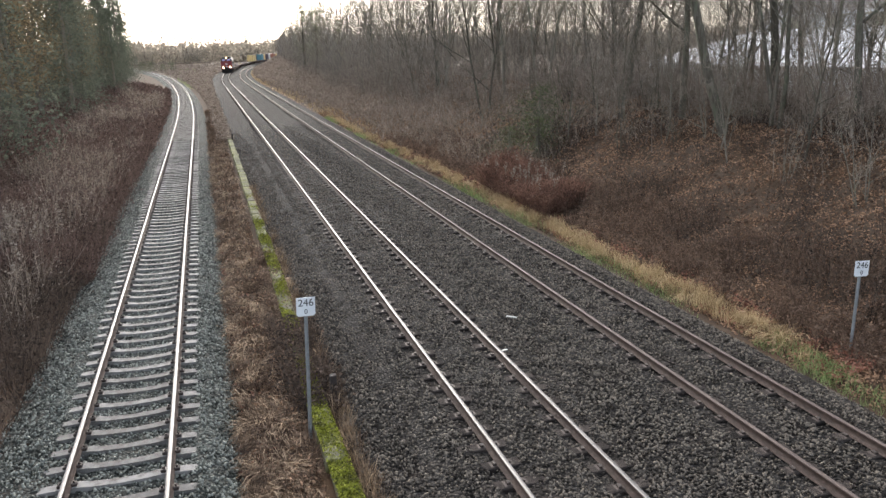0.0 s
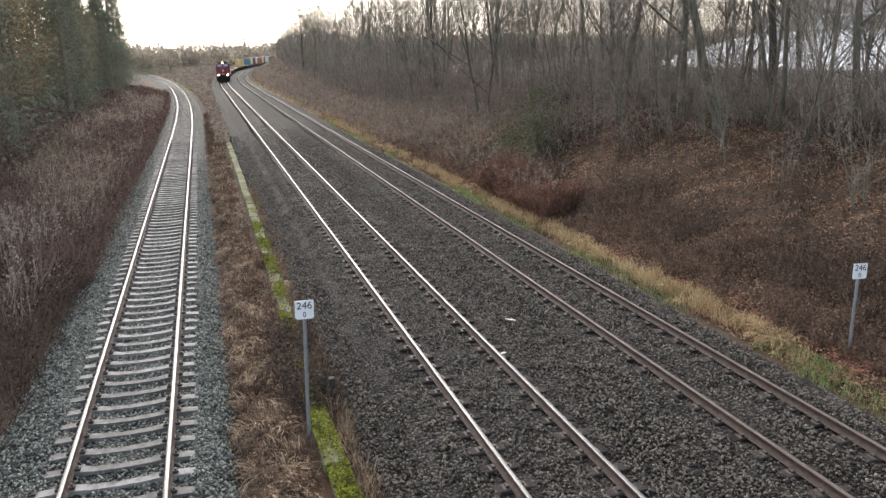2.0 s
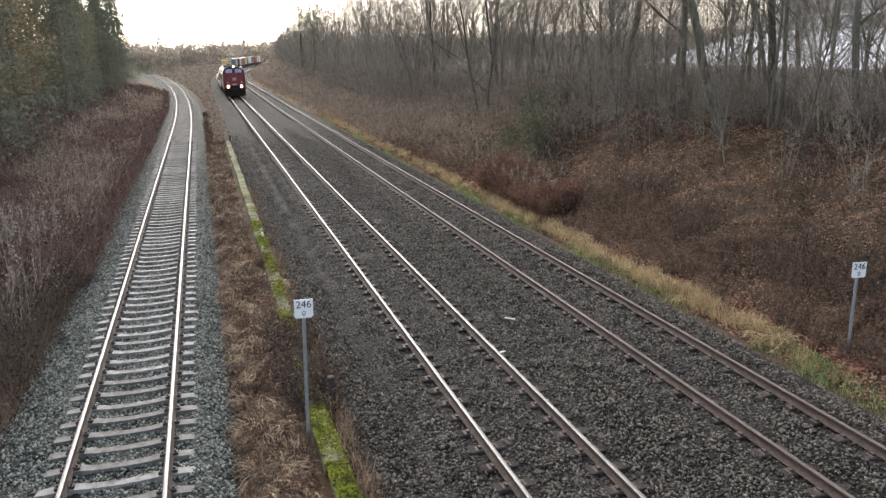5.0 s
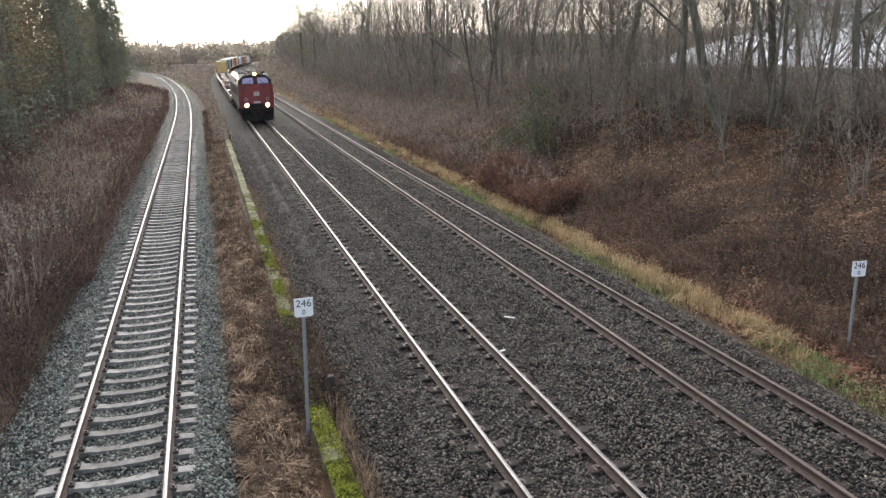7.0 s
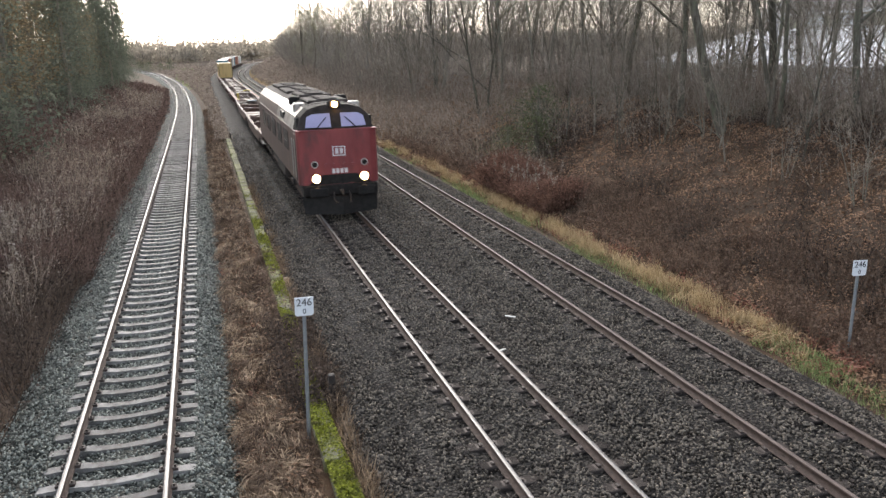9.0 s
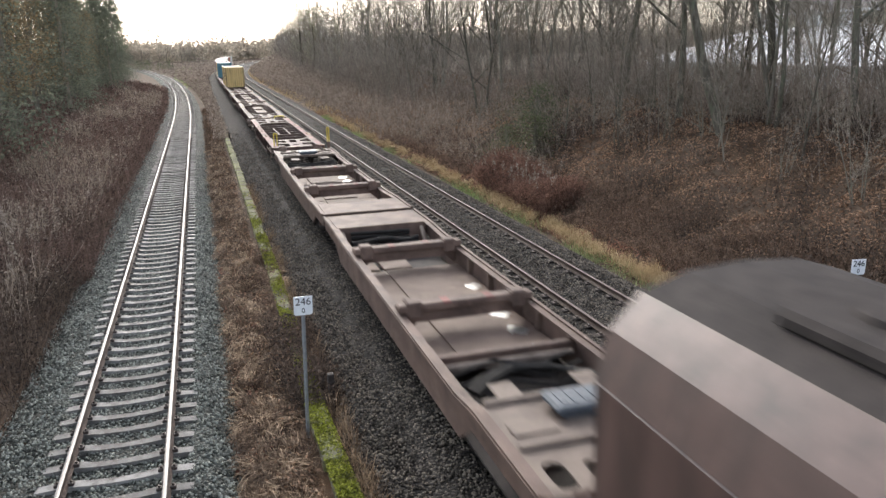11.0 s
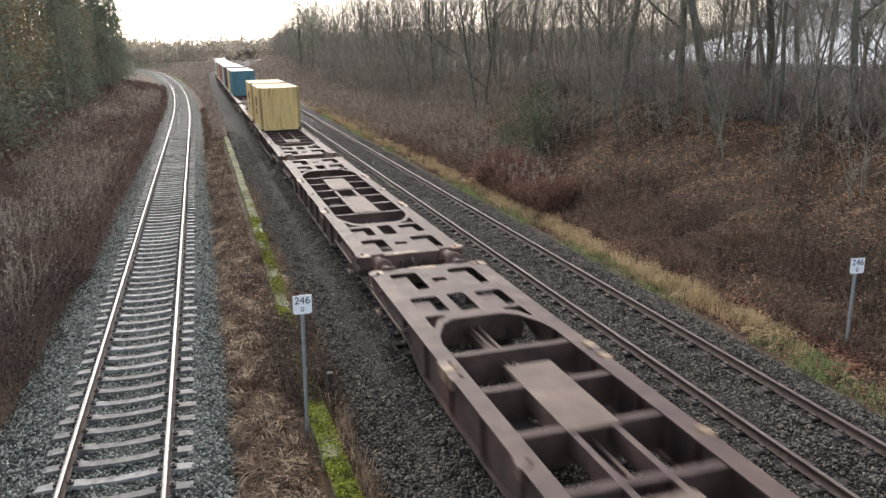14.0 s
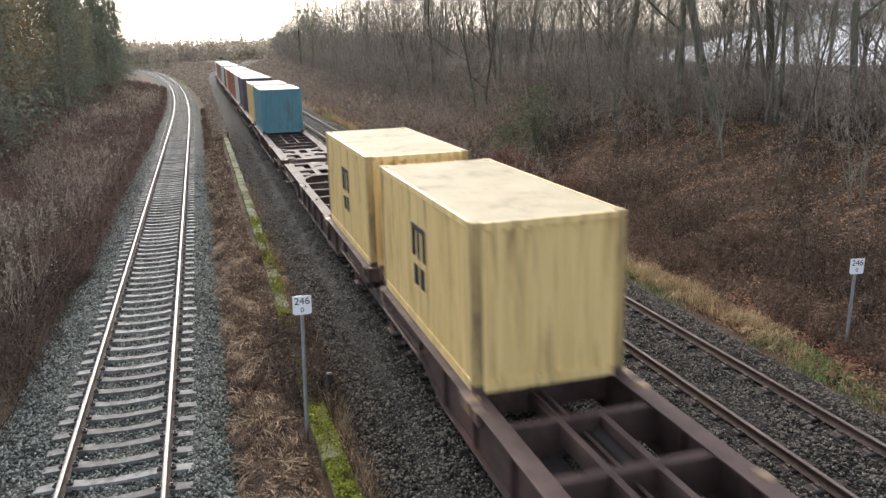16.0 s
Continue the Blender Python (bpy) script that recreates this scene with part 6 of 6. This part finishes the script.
def hall():
    """A hall with an added low annex whose white roof slopes down towards the line to catch skylight."""
    w = thing("industrial_hall", "wide hall with white annex roof behind bare trees", "building", at=(40, 22, -0.6))
    # annex added as a bright band, in place of reflecting glass
    g = Geo()
    g.box(0.4, 12, -52, 48, 0, 4.5)
    part("annex_wall", g, M["hall_white"], w, "white annex wall")
    g = Geo()
    g.box(12.02, 60, -52, 48, 0, 8.5)
    part("wall", g, M["hall_olive"], w, "olive-grey wall")
    low, high = math.atan2(2.6, 12), math.atan2(11, 24)
    for k in range(20):
        ya = -52 + k * 5.0
        for name, run, m, at, turn in (("annex_roof_panel", math.hypot(12, 2.6), "hall_white", (0, 0, 4.55), -low), ("roof_panel", math.hypot(24, 11), "hall_roof", (12, 0, 8.55), -high), ("roof_panel", math.hypot(24, 11), "hall_roof", (60, 0, 8.55), math.pi + high)):
            g = Geo()
            g.box(0, run, ya + 0.04, ya + 4.96, 0, 0.12)
            ob = part(name, g, M[m], w)
            ob.location, ob.rotation_euler = at, (0, turn, 0)
        g = Geo()
        g.box(11.92, 12.01, ya + 0.8, ya + 3.8, 7.35, 8.2, 0.02)
        part("window", g, M["hall_white"], w, "pale window pane")
    g = Geo()
    g.box(11.7, 11.95, -52, 48, 8.35, 8.6, 0.04)
    part("gutter", g, M["hall_white"], w, "white gutter along the eaves")


def plant_all():
    # right bank: bare trees, denser along the crest
    def family(fine):
        return [bare_tree_meshes(11, 10, 0.086, fork=0.15, fine=fine), bare_tree_meshes(12, 12, 0.108, (0.06, 0.03), fork=0.12, fine=fine), bare_tree_meshes(13, 8, 0.065, (-0.12, 0.05), fork=0.1, fine=fine), bare_tree_meshes(14, 7.5, 0.065, (0, 0), 3, 0.1, fine), bare_tree_meshes(15, 10, 0.086, (-0.05, -0.06), 2, 0.15, fine), bare_tree_meshes(16, 5, 0.043, (0.1, 0), 4, 0.06, fine)]
    kinds, plain = family(4), family(3)
    r = random.Random(5)
    big = bare_tree_meshes(21, 15, 0.2, (-0.3, 0.12), 1, 0.3)
    bare_tree(big, (18.2, 25.9, float(ground_z(18.2, 25.9))), 0, 1.0, "large leaning bare tree with a pale trunk on the slope")
    labels = ("slim leafless tree on the leaf-strewn bank", "tall leafless tree with spreading fine twigs", "young leafless tree on the slope", "several-stemmed leafless tree on the bank", "twin-stemmed leafless tree on the bank", "low many-stemmed leafless bush on the slope")
    spots = []
    for n, y0, y1, gap, fam in ((72, 17, 75, 1.5, kinds), (94, 65, 330, 3.4, plain)):
        k = 0
        while k < n:
            y = y0 + (y1 - y0) * r.random() ** 1.3
            edge = 17.5 if y < 45 else 15.0 if y < 110 else 15.0 + 4.5 * float(hump(y, 110, 220))
            v = edge + (r.random() ** 1.3) * (16 if y < 60 else 12 + 0.06 * y)
            x = v + float(bend2(y))
            if x > 1.02 * y + 3 or any((x - a) ** 2 + (y - b) ** 2 < gap for a, b in spots):
                continue
            spots.append((x, y))
            low = v < edge + 1.5
            i = r.choice((2, 3, 5, 5)) if low else r.choice((0, 0, 1, 1, 2, 3, 4, 4))
            size = r.uniform(0.55, 0.85) if low else r.uniform(0.85, 1.3) * (1 + 0.2 * float(hump(y, 60, 80)) - 0.35 * float(hump(y, 200, 330)))
            bare_tree(fam[i], (x, y, float(ground_z(x, y))), r.uniform(0, 6.28), size, labels[i])
            k += 1
    for k in range(24):
        y = r.uniform(17, 46)
        v = r.uniform(15.6, 19.8)
        i = (5, 2, 5)[k % 3]
        bare_tree(kinds[i], (v, y, float(ground_z(v, y))), r.uniform(0, 6.28), r.uniform(0.35, 0.7), labels[i])
    stout = [bare_tree_meshes(41, 15, 0.17, (0.03, 0.02), 1, 0.3), bare_tree_meshes(42, 17, 0.2, (-0.06, 0.0), 1, 0.35), bare_tree_meshes(43, 14, 0.15, (0.08, -0.03), 2, 0.3)]
    for v, y, i, a in ((20.0, 21.5, 0, 0.4), (22.5, 23.2, 1, 2.0), (19.4, 24.6, 2, 4.1), (21.0, 27.0, 1, 5.0), (23.8, 28.5, 0, 1.2), (18.9, 30.0, 0, 3.3), (22.4, 33.0, 2, 0.2), (20.2, 37.0, 1, 2.6), (24.5, 40.0, 0, 4.8), (19.5, 46.0, 2, 1.7), (22.0, 54.0, 1, 3.9), (18.0, 62.0, 0, 5.5), (20.5, 72.0, 1, 0.9), (17.5, 84.0, 0, 2.2), (19.0, 97.0, 1, 4.4), (17.5, 112.0, 2, 1.1)):
        x = v + float(bend2(y))
        bare_tree(stout[i], (x, y, float(ground_z(x, y))), a, 0.85 + 0.1 * math.sin(7 * y), "stout leafless tree with a greenish-grey trunk on the crest")
    for k in range(26):
        x, y = r.uniform(103, 125), 40 + k * 5 + r.uniform(-2, 2)
        bare_tree(plain[k % 3], (x, y, float(ground_z(x, y))), r.uniform(0, 6.28), r.uniform(1.2, 1.6), "tall leafless tree behind the white hall", "trees behind the hall")
    # left side: dense dark wood
    firs = [evergreen_meshes(31, 19, 3.6, M["needle"], 75, 130, 0.11), evergreen_meshes(32, 22, 4.0, M["needle"], 85, 130, 0.11), evergreen_meshes(33, 15, 3.2, M["needle"], 62, 130, 0.105)]
    leafy = [evergreen_meshes(34, 13, 3.6, M["brown_leaf"], 55, 120, 0.08, -0.2, 0.2), evergreen_meshes(35, 2.3, 2.6, M["green_leaf"], 46, 34, 0.06, 0.0, 0.05)]
    n, spots = 0, []
    while n < 56:
        q = r.random()
        y = 36 + 150 * q ** 1.2
        w = -10.5 - r.random() ** 1.6 * 11
        x = w + float(bend1(y))
        if x < -0.3 * y - 6 or any((x - a) ** 2 + (y - b) ** 2 < 5 for a, b in spots):
            continue
        spots.append((x, y))
        at = (x, y, float(ground_z(x, y)))
        if y < 75 and r.random() < 0.35 or r.random() < 0.1:
            leafy_tree(leafy[0], at, r.uniform(0, 6.28), r.uniform(0.7, 1.1), "broadleaf_tree", "broadleaf tree with withered brown leaves", "trees of the dark wood")
        else:
            leafy_tree(firs[r.randrange(3)], at, r.uniform(0, 6.28), r.uniform(0.75, 1.1), "conifer", "dark dense conifer at the wood edge", "trees of the dark wood")
        n += 1
    for x, y, s in ((14.8, 35.5, 0.8), (16.2, 38.5, 1.0), (14.4, 38.2, 0.6)):
        leafy_tree(leafy[1], (x, y, float(ground_z(x, y))), x, s, "evergreen_bush", "dull green bush on the bank", "bushes")
    ivy = evergreen_meshes(36, 12, 3.0, M["ivy_leaf"], 60, 44, 0.1, -0.3, 0.15)
    for x, y, s in ((17.6, 148, 0.95), (19.5, 139, 0.85), (17.2, 128, 0.7), (20.5, 156, 0.9), (18.2, 112, 0.6), (22.0, 170, 0.8)):
        leafy_tree(ivy, (x, y, float(ground_z(x, y))), x, s, "ivy_clad_tree", "olive-grey tree overgrown with ivy on the far bank", "ivy-clad trees")
    # far end of the line
    for k in range(30):
        x, y = -30 + 34 * ((k * 0.618) % 1) + r.uniform(-1, 1), r.uniform(300, 430)
        bare_tree(plain[(3, 4, 1, 5, 0)[k % 5]], (x, y, float(ground_z(x, y))), r.uniform(0, 6), r.uniform(0.6, 1.05), "rounded leafless tree in the distance", "distant trees")
    for x, y, size in ((-15.5, 285, 1.5), (-12.0, 292, 1.1), (-9.5, 300, 1.3), (-19.0, 300, 1.4)):
        leafy_tree(leafy[1], (x, y, float(ground_z(x, y))), x, size, "evergreen_bush", "dark evergreen bush at the far end of the line", "bushes")
    c = []
    for k in range(700):
        a = r.uniform(-0.5, 0.75)
        d = r.uniform(480, 640)
        hgt = r.uniform(8, 14)
        p = np.array([math.sin(a) * d, math.cos(a) * d, 0])
        c.append(p + rng.normal(0, 1, (170, 3)) * (3.4, 3.4, hgt * 0.27) + (0, 0, hgt * 0.45))
    c = np.concatenate(c)
    v, f = flakes(len(c), c, rng.uniform(0.6, 1.3, len(c)), 0.8)
    solid("far_woods", cloud("far_woods", v, f, M["far_wood"]), None, "hazy brown woods on the horizon", "trees", kind="stuff")
    # undergrowth
    heath_field("bramble_thicket", "dark brown dead undergrowth beside the single track", M["heath_red"], 52000, -15, -3.7, 25, 150, bend1, (0.4, 1.3), 1.7, 0.12, 0.4)
    heath_field("dark_brambles", "dark brown bramble tangle beside the pale ballast", M["heath"], 24000, -12, -3.9, 11, 33, bend1, (0.35, 1.1), 1.0, 0.1, 2.7)
    heath_field("tall_weeds", "grey-brown dead weeds with feathery heads", M["heath_grey"], 7000, -9, -4.6, 14, 120, bend1, (0.8, 1.7), 1.5, 0.6, 1.9)
    heath_field("bank_thicket", "brown dead undergrowth along the foot of the bank", M["heath_warm"], 26000, 12.0, 14.4, 8, 56, bend2, (0.2, 0.55), 1.7, 0.34, 0.9, 0.9)
    heath_field("slope_brush", "grey-brown brush among the trees", M["heath_grey"], 16000, 16.5, 34, 14, 160, bend2, (0.4, 1.5), 1.4, 0.52, 3.1, 0.5)
    heath_field("dark_brush", "dark brown dead brambles on the leafy slope", M["heath"], 10000, 13.0, 23, 13, 42, bend2, (0.25, 0.9), 1.4, 0.55, 5.2, 0.55)
    heath_field("crest_brush", "tall grey-brown brush along the crest of the bank", M["heath_grey"], 8000, 18.8, 25, 17, 48, bend2, (1.2, 3.0), 1.2, 0.2, 1.3, 0.5)
    heath_field("reddish_hedge", "reddish-brown dead stems at the foot of the bank", M["hedge_red"], 14000, 11.9, 13.2, 27.5, 35, bend2, (0.9, 1.3), 1.0, 0.1, 2.2)
    thicket("twig_thicket", "tangled grey-brown bare twigs among the trees", M["twig"], 34000, 15.0, 36, 22, 330, bend2)
    heath_field("grey_brush", "grey-brown tangled brush on the middle slope", M["heath_grey"], 16000, 12.6, 18.5, 34, 150, bend2, (0.4, 1.5), 1.2, 0.12, 4.2, 0.5)
    thicket("far_twigs", "fine twigs of the far bare wood", M["twig"], 26000, 15.5, 38, 48, 300, bend2, 8.0)
    flat = lambda y: 0 * y
    plumes("reed_plumes", "pale feathery dead reed heads", 46, -7.4, -5.0, 22, 30, 1.3)
    plumes("hedge_plumes", "pale feathery heads on reddish stems", 36, 12.0, 13.1, 28, 35, 1.15)
    heath_field("kerb_bramble", "dark bramble tangle beside the kerb", M["heath"], 3200, 0.95, 1.95, 13.8, 19, flat, (0.2, 0.55), 1.0, 0.3, 0.3, 0.9)
    thicket("crest_twigs", "fine bare twigs along the crest of the bank", M["twig"], 44000, 19.5, 36, 22, 56, bend2, 4.5)
    heath_field("strip_brush", "brown dead undergrowth between the parting tracks", M["heath_grey"], 4500, 0, 1, 62, 175, flat, (0.15, 0.4), 1.3, 0.1, 1.5, between=True)
    heath_field("far_brush", "brown undergrowth at the far end of the line", M["heath_grey"], 5000, 0, 1, 165, 420, flat, (0.2, 0.7), 1.1, 0.1, 2.5, between=True)
    heath_field("far_verge", "tan undergrowth on the far bank", M["heath_grey"], 13000, 11.6, 20, 50, 330, bend2, (0.3, 1.0), 1.3, 0.2, 3.5)
    grass_field("dead_grass_strip", "flattened brown dead grass between the tracks", M["straw_dark"], 15000, 0.0, 1.2, 8.5, 95, lambda y: 0 * y, (0.1, 0.42), (0.008, 0.022), 0.97, 1.7, 0.42, 1.1)
    grass_field("golden_grass", "golden dry grass along the ballast edge", M["straw_gold"], 5000, 11.2, 11.75, 13, 75, bend2, (0.12, 0.42), (0.008, 0.02), 0.6, 1.4, 0.55, 0.4, 1.0)
    grass_field("green_grass", "patches of green grass along the ballast edge", M["grass_green"], 8000, 10.9, 11.5, 8.5, 80, bend2, (0.06, 0.22), (0.008, 0.018), 0.7, 1.3, 0.6, 0.35, 4.0)
    grass_field("far_golden_grass", "pale dry grass along the far ballast edge", M["straw_gold"], 5000, 11.1, 13.2, 60, 260, bend2, (0.2, 0.5), (0.01, 0.02), 0.7, 1.2, 0.3, 0.2, 2.0)
    grass_field("far_green_grass", "dull green grass between the parting tracks", M["grass_green"], 5000, -3.0, 3.0, 150, 330, lambda y: (bend1(y) + bend2(y)) / 2, (0.1, 0.3), (0.01, 0.02), 0.7, 1.0, 0.35, 0.12, 1.0)
    grass_field("green_patch", "fresh green grass patch beside the ballast", M["grass_green"], 2000, 11.05, 11.7, 12.0, 14.4, bend2, (0.06, 0.2), (0.008, 0.018), 0.8, 1.0, 0.3, 0.6, 1.0)
    tussocks("strip_tussocks", "brown grass tussocks between the tracks", M["straw_dark"], 220, 0.1, 0.95, 8.5, 70, (0.15, 0.42))
    tussocks("kerb_tussocks", "bleached grass tussocks beside the kerb", M["straw"], 40, 1.78, 1.98, 8.5, 30, (0.15, 0.38))
    tussocks("verge_tussocks", "golden grass tussocks along the verge", M["straw_gold"], 80, 11.25, 11.8, 14, 60, (0.2, 0.5))
    grass_field("kerb_weeds", "dry grass hanging over the kerb", M["straw"], 3600, 1.72, 1.98, 8.5, 40, lambda y: 0 * y, (0.15, 0.45), (0.008, 0.02), 0.9, 1.5, 0.35, 0.7, 2.0)
    x, y = pick(300000, 11.1, 25, 8, 85, bend2, 1.6, -0.2, 0.55, 1.1)
    v, f = flakes(len(x), np.stack([x, y, ground_z(x, y) + rng.uniform(0, 0.07, len(x))], -1), rng.uniform(0.022, 0.052, len(x)) * (1 + np.maximum(y - 25, 0) / 50), 0.35)
    solid("fallen_leaves", cloud("fallen_leaves", v, f, M["leaf_litter"]), None, "orange-brown fallen leaves on the bank", "leaves", kind="stuff")
    drifts("matted_grass", "long dead grass lying matted between the tracks", M["straw"], 420, 44, 0.2, 0.95, 8.8, 60, (0.35, 0.75))
    drifts("matted_brown_grass", "dark brown dead grass lying matted between the tracks", M["straw_dark"], 420, 44, 0.1, 0.95, 8.8, 70, (0.3, 0.6))
    drifts("verge_drifts", "long pale grass leaning along the foot of the bank", M["straw_gold"], 70, 40, 11.4, 11.9, 14, 55, (0.3, 0.65))
    drifts("kerb_drifts", "long dead grass hanging over the mossy kerb", M["straw"], 130, 40, 1.25, 1.75, 14.8, 24, (0.25, 0.5))
    heath_field("kerb_thicket", "brown dead stems grown over the kerb", M["heath_warm"], 1300, 1.0, 1.8, 14.9, 26, flat, (0.15, 0.4), 1.0, 0.3, 0.7, 0.9)
    x, y = pick(4000, 11.2, 12.3, 12, 40, bend2, 1.4, 0.35, 0.9, 2.4)
    v, f = flakes(len(x), np.stack([x, y, ground_z(x, y) + rng.uniform(0.02, 0.12, len(x))], -1), rng.uniform(0.03, 0.055, len(x)), 0.3)
    solid("verge_leaves", cloud("verge_leaves", v, f, M["leaf_red"]), None, "reddish fallen leaves along the grassy verge", "leaves", kind="stuff")
    x, y = pick(5000, 0.0, 0.8, 8.5, 50, lambda y: 0 * y, 1.4, 0.5, 0.9, 4.4)
    v, f = flakes(len(x), np.stack([x, y, ground_z(x, y) + rng.uniform(0.02, 0.12, len(x))], -1), rng.uniform(0.03, 0.055, len(x)), 0.3)
    solid("reddish_leaves", cloud("reddish_leaves", v, f, M["leaf_red"]), None, "reddish fallen leaves beside the pale ballast", "leaves", kind="stuff")
    x, y = pick(8000, 0.1, 1.2, 8.5, 55, lambda y: 0 * y, 1.5, 0.35, 0.8, 2.6)
    v, f = flakes(len(x), np.stack([x, y, ground_z(x, y) + rng.uniform(0.02, 0.2, len(x))], -1), rng.uniform(0.025, 0.05, len(x)), 0.3)
    solid("strip_leaves", cloud("strip_leaves", v, f, M["leaf_litter"]), None, "brown fallen leaves between the tracks", "leaves", kind="stuff")
    stones("loose_ballast_pale", 33000, X1 - 2.3, X1 + 1.95, 9.5, 60, bend1, lambda x: np.interp(x - X1, [-2.3, -1.75, -1.4, -1.2, -1.06, 0, 1.06, 1.2, 1.4, 1.65, 1.95], [-0.44, -0.25, -0.17, -0.175, -0.24, -0.26, -0.24, -0.175, -0.17, -0.25, -0.4]), M["stone_pale"], "loose pale crushed stones")
    def level2(x):
        d = np.minimum(np.abs(x - X2), np.abs(x - X3))
        return np.where((x < 3.2) | (x > 10.4), np.interp(x, [1.75, 2.1, 2.6, 3.0, 3.2, 10.4, 10.6, 11.0], [-0.27, -0.265, -0.3, -0.22, -0.16, -0.17, -0.22, -0.4]), np.interp(d, [0, 0.4, 0.5, 1.0, 1.1, 1.4, 1.75, 2.15], [-0.14, -0.15, -0.2, -0.2, -0.15, -0.155, -0.19, -0.205]))
    stones("loose_ballast_dark", 104000, 1.78, 10.95, 7.5, 74, bend2, level2, M["stone_dark"], "loose dark crushed stones", [c + s for c in (X2, X3) for s in (-0.7535, 0.7535)])
    build_kerb()
    km_sign((1.22, 13.0, -0.28), 2.56, 2, 1.7, "white kilometre sign on a grey post beside the kerb")
    km_sign((12.26, 12.85, float(ground_z(12.26, 12.85))), 1.83 - float(ground_z(12.26, 12.85)), -6, 1.5, "white kilometre sign on a grey post in the dead undergrowth")
    stub_post((1.85, 14.4, -0.3), 0.55)
    stub_post((1.75, 62.0, -0.3), 0.6)
    g = Geo()
    g.box(-0.13, 0.13, -0.03, 0.03, 0, 0.02, 0.006)
    for x, y, a in ((6.58, 17.4, -0.5), (5.62, 15.4, 0.5)):
        ob = solid("litter_scrap", g, M["litter_white"], "white scrap lying on the ballast", "litter", at=(x, y, -0.15))
        ob.rotation_euler = (0, 0.1, a)
    hall()


build_ground()
build_beds()
build_train()
SLEEPER_1, CLIP = sleeper_concrete(), clip_mesh()
SLEEPER_2, PLATE = sleeper_wood(), plate_mesh()
plant_all()
build_track("track_1", X1, bend1, SLEEPER_1, CLIP, M["rail_top"], "single railway track on concrete sleepers", 64.0, 0.6011, 0.03, rest=M["concrete"])
build_track("track_2", X2, bend2, SLEEPER_2, PLATE, M["rail_top"], "railway track on dark sleepers carrying the train", 50.0, 0.62, 0.1, 0.012, rest=M["old_wood"])
build_track("track_3", X3, bend2, SLEEPER_2, PLATE, M["rail_top_worn"], "railway track with rusty rails on dark sleepers", 50.0, 0.62, 0.35, 0.012, rest=M["old_wood"])
motions()
